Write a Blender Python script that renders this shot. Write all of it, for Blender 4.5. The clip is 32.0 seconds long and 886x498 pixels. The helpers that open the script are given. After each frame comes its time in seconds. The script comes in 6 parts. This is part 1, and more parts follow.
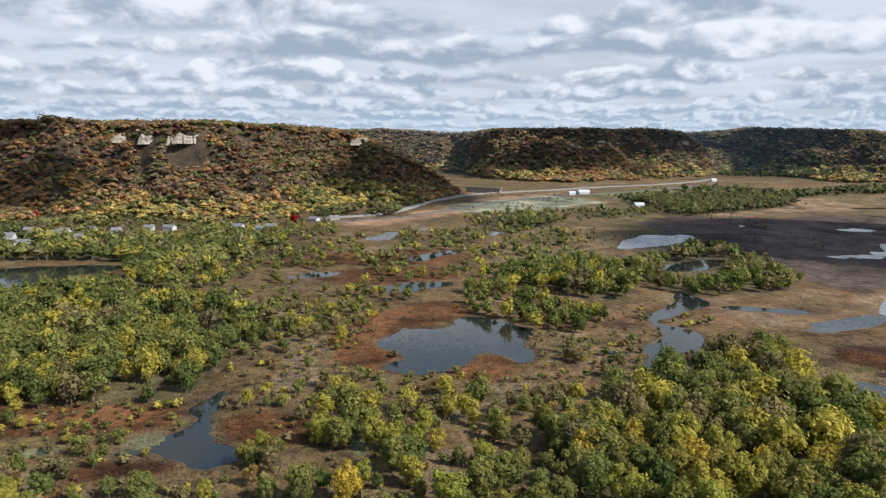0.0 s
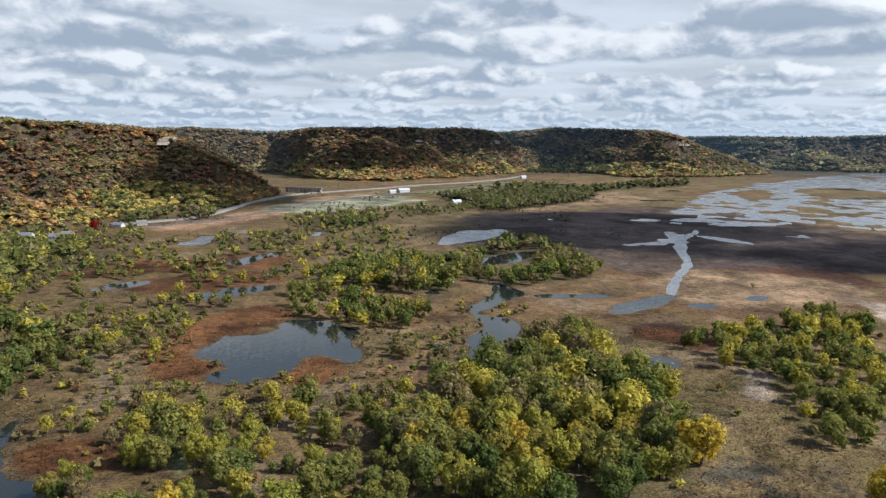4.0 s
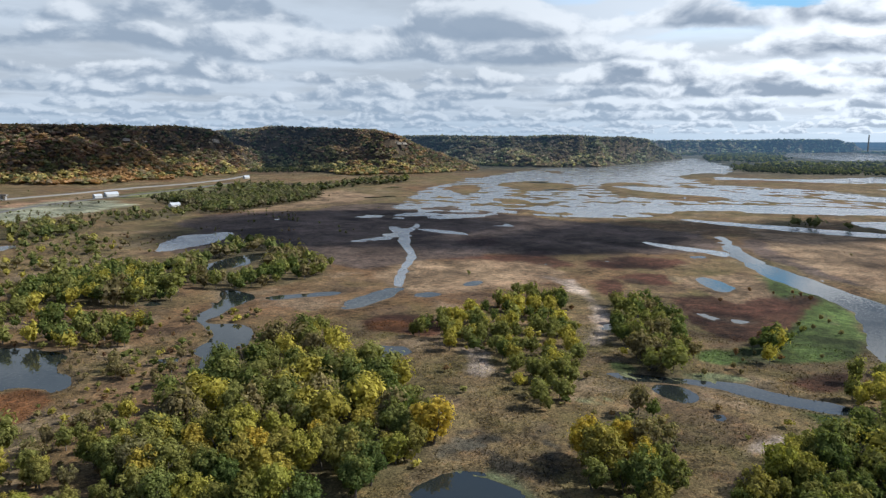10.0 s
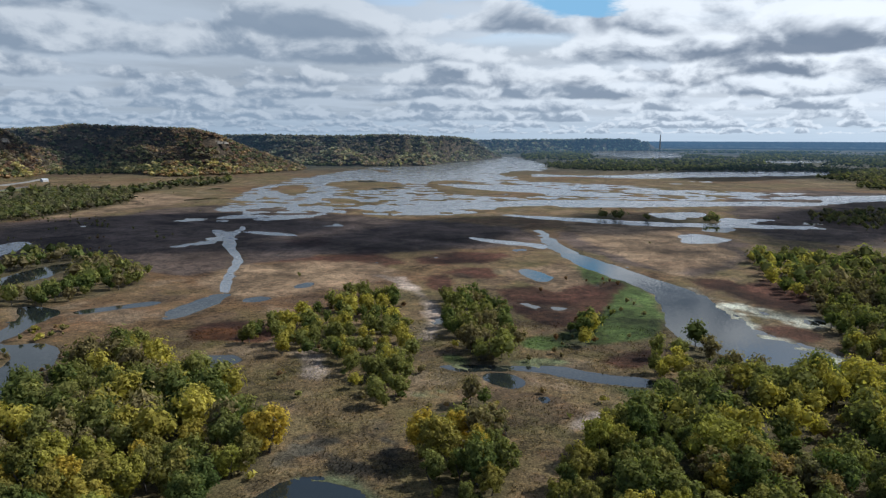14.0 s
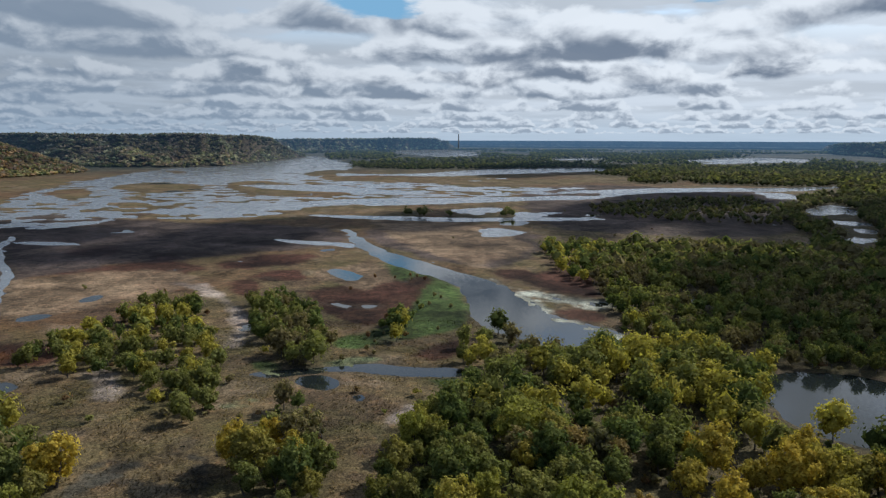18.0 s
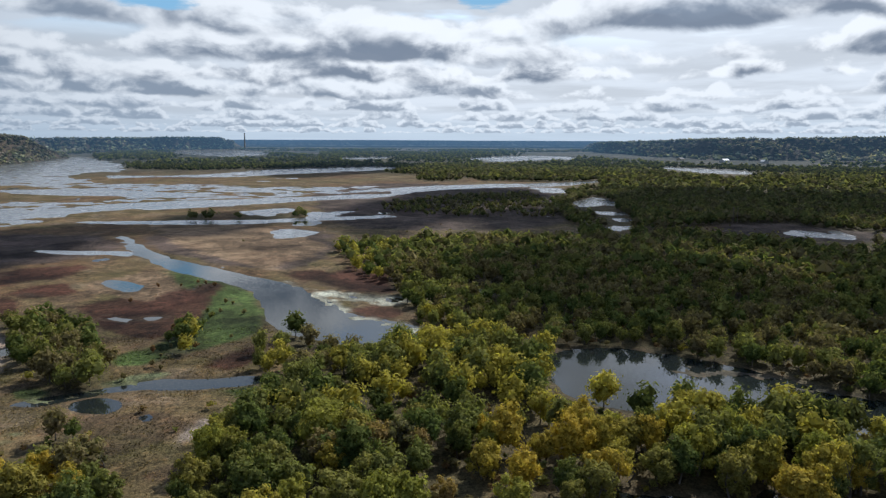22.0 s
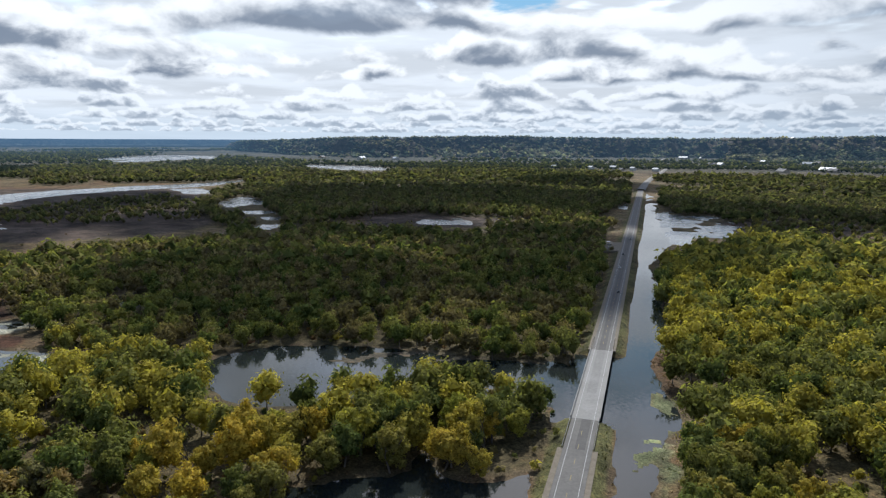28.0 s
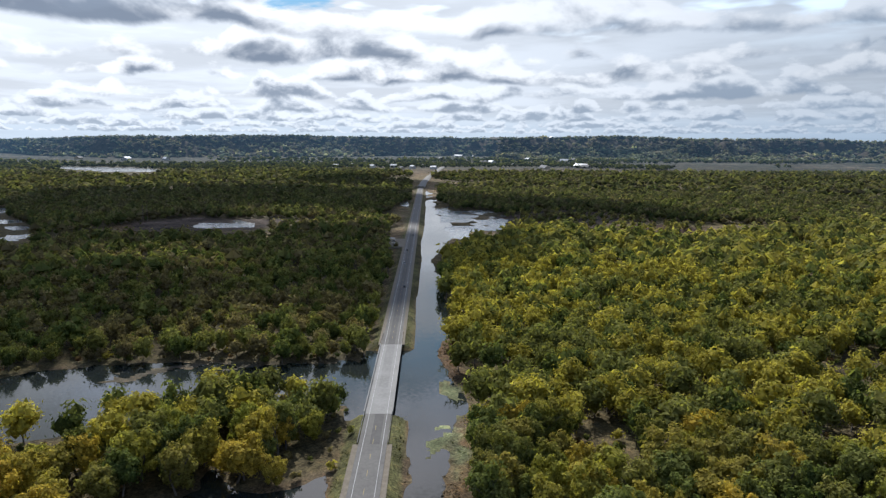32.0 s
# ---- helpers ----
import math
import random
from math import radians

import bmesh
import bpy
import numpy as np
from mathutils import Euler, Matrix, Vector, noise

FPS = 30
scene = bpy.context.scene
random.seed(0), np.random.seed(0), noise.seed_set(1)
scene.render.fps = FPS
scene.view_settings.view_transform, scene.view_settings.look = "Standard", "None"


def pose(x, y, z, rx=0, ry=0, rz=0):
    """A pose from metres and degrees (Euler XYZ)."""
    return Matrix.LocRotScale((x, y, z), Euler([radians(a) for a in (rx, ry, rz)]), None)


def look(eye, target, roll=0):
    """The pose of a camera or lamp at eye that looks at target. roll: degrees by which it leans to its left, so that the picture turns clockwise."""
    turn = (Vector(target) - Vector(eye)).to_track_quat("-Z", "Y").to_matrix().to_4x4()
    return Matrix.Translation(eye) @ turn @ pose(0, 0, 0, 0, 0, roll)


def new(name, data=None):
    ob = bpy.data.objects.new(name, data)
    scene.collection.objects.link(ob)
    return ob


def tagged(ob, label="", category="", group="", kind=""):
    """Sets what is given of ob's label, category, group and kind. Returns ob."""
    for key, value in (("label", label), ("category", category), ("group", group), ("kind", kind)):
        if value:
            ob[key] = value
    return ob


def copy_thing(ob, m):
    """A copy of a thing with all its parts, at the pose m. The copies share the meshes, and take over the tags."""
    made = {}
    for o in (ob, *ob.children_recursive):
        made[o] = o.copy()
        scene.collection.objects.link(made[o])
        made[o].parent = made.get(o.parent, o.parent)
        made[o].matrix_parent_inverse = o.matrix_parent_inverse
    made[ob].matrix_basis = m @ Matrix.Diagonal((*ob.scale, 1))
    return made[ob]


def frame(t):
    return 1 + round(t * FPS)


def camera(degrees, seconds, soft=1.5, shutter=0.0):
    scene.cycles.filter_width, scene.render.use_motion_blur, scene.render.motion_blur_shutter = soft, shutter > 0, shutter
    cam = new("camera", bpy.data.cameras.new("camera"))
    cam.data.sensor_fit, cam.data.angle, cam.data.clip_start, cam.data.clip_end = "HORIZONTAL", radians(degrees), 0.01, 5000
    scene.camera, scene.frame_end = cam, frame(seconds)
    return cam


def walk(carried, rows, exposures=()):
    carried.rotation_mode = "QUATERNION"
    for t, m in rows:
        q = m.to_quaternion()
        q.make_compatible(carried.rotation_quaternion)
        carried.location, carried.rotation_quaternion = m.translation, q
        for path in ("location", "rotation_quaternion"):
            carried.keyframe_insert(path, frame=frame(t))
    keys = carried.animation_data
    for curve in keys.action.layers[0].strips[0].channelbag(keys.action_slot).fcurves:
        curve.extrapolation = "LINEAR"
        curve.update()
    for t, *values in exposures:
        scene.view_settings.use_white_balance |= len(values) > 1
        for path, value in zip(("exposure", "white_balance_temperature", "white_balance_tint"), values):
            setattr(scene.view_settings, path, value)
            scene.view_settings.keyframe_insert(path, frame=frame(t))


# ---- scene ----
# ---- camera: one spot above the marsh, a slow turn to the right ----
EYE_HEIGHT = 110.0
TURN = (  # seconds, degrees turned to the right
    (0.0, -0.0), (1.0, 3.76), (2.0, 7.38), (3.0, 11.04), (3.5, 12.79), (5.5, 20.15),
    (6.0, 22.05), (7.0, 25.83), (8.0, 29.57), (9.0, 33.24), (10.0, 36.74), (11.0, 40.18),
    (12.0, 43.67), (13.0, 47.18), (14.0, 50.71), (14.5, 52.47), (16.5, 59.63), (17.0, 61.66),
    (18.0, 66.52), (19.0, 70.89), (20.0, 75.06), (21.0, 79.24), (22.0, 83.45), (23.0, 88.05),
    (24.0, 92.64), (25.0, 97.42), (25.5, 99.75), (27.5, 109.43), (28.0, 111.82), (29.0, 116.23),
    (30.0, 120.64), (31.0, 125.02), (32.0, 129.43),
)
cam = camera(64.74, 32.0, soft=1.3)
walk(cam, [(t, pose(0, 0, EYE_HEIGHT, 90 - 8.83, 0, -a) @ pose(0, 0, 0, 0, 0, 0.24)) for t, a in TURN], [(0, 0.34, 6250, 10), (9, 0.22, 6100, 9), (13, -0.06, 5950, 8), (18, -0.37, 5900, 8), (22.5, -0.14, 6000, 9), (28, -0.02, 6050, 9), (32, 0.06, 6050, 10)])

# ---- sun, sky and clouds ----
SUN_AZ, SUN_EL = 120.0, 40.0
sun_way = Vector((math.sin(radians(SUN_AZ)) * math.cos(radians(SUN_EL)), math.cos(radians(SUN_AZ)) * math.cos(radians(SUN_EL)), math.sin(radians(SUN_EL))))
sun_data = bpy.data.lights.new("sun", "SUN")
sun_data.energy, sun_data.angle, sun_data.color = 5.0, radians(0.53), (1.0, 0.955, 0.88)
sun = new("sun", sun_data)
sun.matrix_world = look(sun_way * 4000, (0, 0, 0))


class Nodes:
    """A short way to write node trees."""

    def __init__(self, tree):
        self.tree = tree
        tree.nodes.clear()

    def add(self, kind, **settings):
        n = self.tree.nodes.new(kind)
        for key, value in settings.items():
            setattr(n, key, value)
        return n

    def put(self, socket, value):
        if isinstance(value, bpy.types.NodeSocket):
            self.tree.links.new(value, socket)
        else:
            socket.default_value = value

    def math(self, op, a, b=0.0, c=0.0, clamp=False):
        n = self.add("ShaderNodeMath", operation=op, use_clamp=clamp)
        for i, v in enumerate((a, b, c)):
            self.put(n.inputs[i], v)
        return n.outputs[0]

    def vec(self, op, a, b=(0, 0, 0), scale=1.0):
        n = self.add("ShaderNodeVectorMath", operation=op)
        self.put(n.inputs[0], a)
        self.put(n.inputs[1], b)
        self.put(n.inputs[3], scale)
        return n.outputs["Value" if op in ("DOT_PRODUCT", "LENGTH") else "Vector"]

    def mix(self, factor, a, b, blend="MIX"):
        n = self.add("ShaderNodeMix", data_type="RGBA", blend_type=blend)
        self.put(n.inputs[0], factor)
        self.put(n.inputs[6], a)
        self.put(n.inputs[7], b)
        return n.outputs[2]

    def ramp(self, value, low, high, out_low=0.0, out_high=1.0, smooth=True):
        n = self.add("ShaderNodeMapRange", interpolation_type="SMOOTHSTEP" if smooth else "LINEAR")
        for i, v in enumerate((value, low, high, out_low, out_high)):
            self.put(n.inputs[i], v)
        return n.outputs[0]

    def noise(self, vector, scale, detail=4.0, rough=0.55, lacunarity=2.0, distortion=0.0):
        n = self.add("ShaderNodeTexNoise")
        if vector is not None:
            self.put(n.inputs["Vector"], vector)
        for key, v in (("Scale", scale), ("Detail", detail), ("Roughness", rough), ("Lacunarity", lacunarity), ("Distortion", distortion)):
            self.put(n.inputs[key], v)
        return n.outputs["Fac"]


def rgb(r, g, b):
    return (r, g, b, 1.0)


world = bpy.data.worlds.new("sky")
scene.world = world
world.use_nodes = True
k = Nodes(world.node_tree)
sky = k.add("ShaderNodeTexSky", sky_type="NISHITA", sun_disc=False, sun_elevation=radians(SUN_EL), sun_rotation=radians(SUN_AZ), altitude=200.0, dust_density=1.5)
blue = k.vec("SCALE", sky.outputs[0], scale=0.13)
way = k.add("ShaderNodeTexCoord").outputs["Generated"]
parts = k.add("ShaderNodeSeparateXYZ")
k.put(parts.inputs[0], way)
lift = k.math("MAXIMUM", parts.outputs[2], 0.0)
level = k.vec("NORMALIZE", k.vec("MULTIPLY", way, (1.0, 1.0, 0.0)))                 # the bearing
steep = k.math("DIVIDE", lift, k.math("MAXIMUM", k.vec("LENGTH", k.vec("MULTIPLY", way, (1.0, 1.0, 0.0))), 0.05))
near_sun = k.ramp(k.vec("DOT_PRODUCT", way, (0.97, -0.17, 0.17)), 0.46, 0.99)
sun_side = k.ramp(k.vec("DOT_PRODUCT", level, (math.sin(radians(SUN_AZ - 14)), math.cos(radians(SUN_AZ - 14)), 0.0)), 0.1, 0.9)
lit_tone = k.mix(near_sun, rgb(0.69, 0.72, 0.755), rgb(1.08, 1.09, 1.10))          # sunlit heads
base_tone = k.mix(near_sun, rgb(0.285, 0.345, 0.425), rgb(0.205, 0.25, 0.325))       # shaded flat bases
veil_tone = k.mix(near_sun, rgb(0.54, 0.595, 0.66), rgb(0.88, 0.92, 0.97))         # thin high cloud behind
deck = k.vec("SCALE", level, scale=k.math("DIVIDE", 1.0, k.math("ADD", steep, 0.05)))
veil_n = k.noise(deck, 0.55, 5.0, 0.55)
veil = k.mix(k.ramp(veil_n, 0.38, 0.62), k.vec("SCALE", veil_tone, scale=0.80), veil_tone)
open_sky = k.math("MULTIPLY", k.ramp(steep, 0.11, 0.19), k.ramp(k.noise(deck, 0.85, 4.0, 0.5), 0.40, 0.50, 1.0, 0.0))
open_sky = k.math("MULTIPLY", open_sky, k.ramp(k.vec("DOT_PRODUCT", level, (0.92, -0.39, 0.0)), 0.25, 0.55))
full = k.mix(open_sky, veil, k.vec("SCALE", blue, scale=1.35))
full = k.mix(k.ramp(steep, 0.0, 0.055, 0.85, 0.0), full, k.mix(near_sun, rgb(0.40, 0.50, 0.61), rgb(0.62, 0.72, 0.82)))


def cloud_row(full, foot, tall, seed):
    """One rank of heaped clouds seen from the side: ragged flat bases, rounded heads, over what lies behind."""
    grain = 0.62 / foot
    at = k.vec("ADD", k.vec("SCALE", level, scale=grain), (seed * 3.7, seed * 1.9, 0.0))
    height = k.math("MULTIPLY", steep, grain * 1.75)
    rise_way = k.add("ShaderNodeCombineXYZ")
    k.put(rise_way.inputs[2], height)
    where = k.vec("ADD", at, rise_way.outputs[0])
    heap = k.noise(at, 0.62, 2.0, 0.5)                                              # where the heaps stand
    fluff = k.noise(where, 1.55, 6.0, 0.56, distortion=0.25)
    fluff_above = k.noise(k.vec("ADD", where, (0.10, -0.06, 0.20)), 1.55, 5.0, 0.56, distortion=0.25)
    sag = k.math("MULTIPLY", k.math("SUBTRACT", k.noise(at, 0.9, 2.0, 0.5), 0.5), tall * 0.7)
    above = k.math("DIVIDE", k.math("SUBTRACT", k.math("SUBTRACT", steep, foot), sag), tall)
    reach = k.ramp(heap, 0.36, 0.62, 0.12, 1.25)
    crest = k.math("ADD", k.math("SUBTRACT", reach, above), k.math("MULTIPLY", k.math("SUBTRACT", fluff, 0.5), 2.3))
    under = k.math("ADD", k.math("MULTIPLY", above, 3.6), k.math("MULTIPLY", k.math("SUBTRACT", fluff, 0.45), 3.2))
    body = k.math("MULTIPLY", k.ramp(crest, -0.02, 0.24), k.ramp(under, -0.30, 0.45))
    relief = k.math("MULTIPLY", k.math("SUBTRACT", fluff, fluff_above), 3.2)
    front = k.math("ADD", k.math("ADD", k.math("MULTIPLY", above, 0.75), relief), 0.12)
    rim = k.math("SUBTRACT", 1.05, k.math("MULTIPLY", crest, 0.88))                 # seen against the sun the edges glow
    glow_share = k.math("ADD", k.math("MULTIPLY", front, k.math("SUBTRACT", 1.0, k.math("MULTIPLY", sun_side, 0.6))), k.math("MULTIPLY", k.math("ADD", rim, k.math("MULTIPLY", relief, 0.7)), k.math("MULTIPLY", sun_side, 0.75)))
    colour = k.mix(k.ramp(glow_share, 0.05, 0.85, 0.0, 1.0), base_tone, lit_tone)
    air = max(0.0, 0.55 - foot * 7.0)
    colour = k.mix(air, colour, k.mix(near_sun, rgb(0.34, 0.44, 0.56), rgb(0.66, 0.74, 0.83)))
    return k.mix(k.math("MULTIPLY", body, 0.93), full, colour)


for n, (foot, tall) in enumerate(((0.011, 0.008), (0.018, 0.011), (0.028, 0.017), (0.041, 0.022), (0.058, 0.032), (0.080, 0.040), (0.108, 0.050), (0.145, 0.062), (0.20, 0.085), (0.29, 0.12))):
    full = cloud_row(full, foot, tall, 11 + n * 5)
rag = k.math("MULTIPLY", k.math("SUBTRACT", k.noise(deck, 2.2, 5.0, 0.55), 0.5), 2.6)
for az, up, wide, tall in ((61.0, 0.186, 0.075, 0.022), (87.0, 0.200, 0.050, 0.020), (117.5, 0.192, 0.065, 0.020), (131.0, 0.35, 0.30, 0.105)):   # blue gaps between the clouds
    off = k.math("DIVIDE", k.vec("DOT_PRODUCT", level, (math.cos(radians(az)), -math.sin(radians(az)), 0.0)), wide)
    drop = k.math("DIVIDE", k.math("SUBTRACT", steep, up), tall)
    ahead = k.math("GREATER_THAN", k.vec("DOT_PRODUCT", level, (math.sin(radians(az)), math.cos(radians(az)), 0.0)), 0.0)
    away = k.math("ADD", k.math("SQRT", k.math("ADD", k.math("MULTIPLY", off, off), k.math("MULTIPLY", drop, drop))), rag)
    full = k.mix(k.math("MULTIPLY", k.ramp(away, 0.55, 1.05, 1.0, 0.0), ahead), full, rgb(0.30, 0.56, 0.80))
full = k.mix(k.ramp(lift, 0.25, 0.42), full, k.mix(k.ramp(k.noise(deck, 1.3, 5.0, 0.55), 0.49, 0.64), k.vec("SCALE", blue, scale=1.2), k.vec("SCALE", lit_tone, scale=0.55)))   # broken grey bases and blue overhead
back = k.add("ShaderNodeBackground")
k.put(back.inputs[0], full)
k.put(back.inputs[1], 1.0)
k.put(k.add("ShaderNodeOutputWorld").inputs[0], back.outputs[0])


# ---- number fields: noise, outlines, the lie of the land ----
def lattice(i, j, seed):
    h = (i * 374761393 + j * 668265263 + seed * 1442695041) & 0xFFFFFFFF
    h = ((h ^ (h >> 13)) * 1274126177) & 0xFFFFFFFF
    h = ((h ^ (h >> 16)) * 2246822519) & 0xFFFFFFFF
    return ((h >> 8) & 0xFFFF) / 32767.5 - 1.0


def soft_noise(x, y, seed=0):
    i, j = np.floor(x).astype(np.int64), np.floor(y).astype(np.int64)
    u, v = x - i, y - j
    u, v = u * u * (3 - 2 * u), v * v * (3 - 2 * v)
    a = lattice(i, j, seed) * (1 - u) + lattice(i + 1, j, seed) * u
    b = lattice(i, j + 1, seed) * (1 - u) + lattice(i + 1, j + 1, seed) * u
    return a * (1 - v) + b * v


def rough_noise(x, y, octaves=4, seed=0):
    total, size = 0.0, 1.0
    for o in range(octaves):
        total = total + size * soft_noise(x, y, seed + o * 17)
        x, y, size = x * 2.03 + 5.1, y * 2.03 - 3.7, size * 0.5
    return total


def depth_inside(outline, x, y, reach):
    """Metres inside an outline; outside negative, down to -reach."""
    q = np.array(outline, float)
    out = np.full(x.shape, -float(reach))
    near = (x > q[:, 0].min() - reach) & (x < q[:, 0].max() + reach) & (y > q[:, 1].min() - reach) & (y < q[:, 1].max() + reach)
    if not near.any():
        return out
    px, py = x[near], y[near]
    best, inside = np.full(px.shape, 1e18), np.zeros(px.shape, bool)
    for (ax, ay), (bx, by) in zip(q, np.roll(q, -1, 0)):
        dx, dy = bx - ax, by - ay
        s = np.clip(((px - ax) * dx + (py - ay) * dy) / (dx * dx + dy * dy + 1e-9), 0, 1)
        best = np.minimum(best, (px - ax - s * dx) ** 2 + (py - ay - s * dy) ** 2)
        if dy:
            inside ^= ((ay > py) != (by > py)) & (px < dx * (py - ay) / dy + ax)
    out[near] = np.maximum(np.where(inside, 1, -1) * np.sqrt(best), -reach)
    return out


def eased(outline):
    """An outline with its corners cut once."""
    q = np.array(outline, float)
    r = np.roll(q, -1, 0)
    return np.stack((q * 0.75 + r * 0.25, q * 0.25 + r * 0.75), 1).reshape(-1, 2)


NEAR_COUNTRY, SQUEEZE = 2500.0, 2200.0


def settle(x, y, z):
    """Country past 2.5 km is drawn together, lying lower against the eye's level in the same measure, to stay within the lens's reach."""
    d = np.hypot(x, y) + 1e-6
    r = np.where(d < NEAR_COUNTRY, d, NEAR_COUNTRY + SQUEEZE * (1 - np.exp(-(d - NEAR_COUNTRY) / SQUEEZE)))
    f = r / d
    return x * f, y * f, EYE_HEIGHT - (EYE_HEIGHT - z) * f, f


WATER = []
WATER.append(("pond", [(-39, 366), (-30, 388), (-20, 403), (5, 397), (10, 428), (24, 431), (42, 415), (54, 392), (44, 371), (53, 349), (41, 332), (26, 357), (16, 351), (7, 326), (-11, 315), (-32, 328), (-24, 337), (-17, 344), (-25, 356)]))
WATER.append(("pond", [(-117, 231), (-111, 239), (-104, 253), (-97, 261), (-105, 273), (-101, 291), (-99, 305), (-93, 298), (-92, 281), (-93, 266), (-86, 249), (-79, 240), (-70, 240), (-69, 230), (-74, 222), (-82, 218), (-89, 220), (-91, 228), (-102, 231)]))
WATER.append(("pond", [(-410, 576), (-375, 582), (-355, 596), (-315, 605), (-271, 601), (-276, 574), (-303, 554), (-311, 520), (-295, 473), (-301, 464), (-326, 456)]))
WATER.append(("pond", [(-130, 558), (-114, 578), (-86, 584), (-82, 564), (-102, 551), (-122, 542)]))
WATER.append(("pond", [(-54, 505), (-37, 537), (7, 544), (14, 531), (-18, 506), (-42, 496)]))
WATER.append(("pond", [(45, 838), (74, 861), (81, 824), (56, 794)]))
WATER.append(("pond", [(-87, 773), (-73, 834), (-52, 838), (-54, 796), (-70, 773)]))
WATER.append(("pond", [(-32, 644), (-20, 667), (15, 706), (19, 680), (-2, 668), (-15, 631)]))
WATER.append(("pond", [(-40, 865), (-12, 878), (-13, 858), (-34, 848)]))
WATER.append(("pond", [(36, 899), (61, 900), (56, 874)]))
WATER.append(("creek", [(164, 501), (182, 501), (187, 464), (167, 452), (146, 429), (134, 422), (134, 410), (147, 405), (150, 382), (136, 355), (118, 344), (103, 324), (90, 310), (92, 323), (105, 341), (106, 366), (123, 378), (127, 400), (126, 424), (134, 443), (161, 466)]))
WATER.append(("creek", [(188, 466), (215, 458), (243, 449), (235, 438), (209, 444), (183, 450)]))
WATER.append(("flats", [(212, 401), (232, 420), (260, 428), (287, 447), (292, 441), (277, 426), (250, 407), (224, 396)]))
WATER.append(("creek", [(287, 447), (327, 502), (364, 543), (401, 610), (449, 693), (472, 752), (496, 794), (483, 748), (482, 719), (527, 763), (525, 751), (466, 692), (416, 621), (377, 544), (344, 510), (303, 460), (285, 437)]))
WATER.append(("creek", [(374, 672), (426, 681), (417, 666), (370, 660)]))
WATER.append(("pond", [(278, 406), (296, 407), (299, 398), (285, 392)]))
WATER.append(("pond", [(324, 412), (347, 424), (352, 414), (332, 405)]))
WATER.append(("pond", [(173, 312), (189, 316), (203, 303), (198, 292), (185, 292), (175, 304)]))
WATER.append(("creek", [(253, 215), (262, 210), (276, 189), (294, 168), (297, 145), (307, 121), (295, 115), (287, 129), (281, 148), (279, 171), (265, 188), (253, 199)]))
WATER.append(("pond", [(259, 188), (268, 183), (268, 171), (258, 164), (251, 167), (252, 179)]))
WATER.append(("river", [(743, 459), (655, 391), (580, 328), (529, 256), (499, 213), (454, 178), (416, 158), (389, 149), (370, 126), (361, 103), (333, 77), (370, 61), (387, 48), (396, 55), (412, 78), (421, 102), (453, 130), (492, 159), (526, 194), (544, 232), (591, 298), (655, 370), (738, 440)]))
WATER.append(("pond", [(479, 137), (480, 108), (482, 76), (460, 76), (459, 111)]))
WATER.append(("pond", [(522, 47), (529, 29), (504, 16), (483, 34)]))
WATER.append(("pond", [(587, 65), (593, 49), (574, 50)]))
WATER.append(("river", [(351, -9), (371, -38), (365, -73), (343, -111), (308, -144), (289, -193), (238, -156), (236, -145), (260, -135), (276, -115), (278, -89), (287, -66), (284, -37), (307, -16)]))
WATER.append(("pond", [(202, -24), (217, -27), (211, -48), (206, -69), (223, -78), (225, -85), (204, -79), (191, -90), (196, -109), (191, -111), (173, -98)]))
WATER.append(("canal", [(1334, -1049), (1129, -877), (717, -550), (511, -389), (398, -298), (345, -258), (290, -211), (262, -188), (238, -169), (212, -157), (180, -131), (165, -119), (138, -98), (128, -109), (154, -132), (180, -152), (195, -165), (211, -187), (247, -206), (275, -229), (319, -268), (386, -313), (456, -367), (553, -448), (609, -514), (692, -584), (812, -658), (1120, -890)]))
WATER.append(("flats", [(921, -740), (819, -762), (720, -715), (610, -596), (581, -550), (591, -499), (703, -569)]))
WATER.append(("pond", [(926, -330), (912, -370), (847, -352), (862, -310)]))
WATER.append(("pond", [(930, -386), (873, -396), (826, -374), (859, -357)]))
WATER.append(("pond", [(657, -455), (641, -460), (585, -416), (587, -410)]))
WATER.append(("pond", [(1023, -750), (1088, -814), (951, -709), (937, -689)]))
WATER.append(("creek", [(1533, 287), (1587, 229), (1712, 148), (1757, 47), (1811, -53), (1926, -155), (2022, -208), (1913, -197), (1721, -63), (1678, 45), (1621, 141), (1510, 218), (1373, 258)]))
WATER.append(("pond", [(1640, -13), (1662, -60), (1528, -88), (1491, -54)]))
WATER.append(("pond", [(1370, -109), (1360, -139), (1227, -162), (1266, -119), (1203, -106), (1228, -97)]))
WATER.append(("creek", [(1118, -96), (1136, -124), (1068, -162), (1067, -116)]))
WATER.append(("pond", [(1033, -32), (1110, -43), (1028, -46)]))
WATER.append(("pond", [(934, -112), (925, -136), (889, -130), (896, -111)]))
WATER.append(("pond", [(3070, -580), (2783, -662), (2672, -841), (2477, -758), (2571, -612)]))
WATER.append(("pond", [(3959, 230), (4751, -148), (4422, -329), (4000, -40), (3667, 189)]))
WATER.append(("lake", [(1847, 1960), (2503, 2155), (3602, 2589), (4280, 2854), (3471, 2217), (2604, 1524), (1953, 1267), (1518, 1054), (1487, 1259), (1303, 1256), (1104, 1290), (966, 1286), (1214, 1514)]))
WATER.append(("flats", [(514, 838), (776, 1141), (1011, 1379), (1394, 1683), (1772, 1708), (1758, 1350), (1798, 1051), (1610, 671), (1605, 296), (1513, 279), (1244, 560), (1186, 704), (925, 651), (837, 641), (759, 685), (728, 773), (618, 773), (557, 795)]))
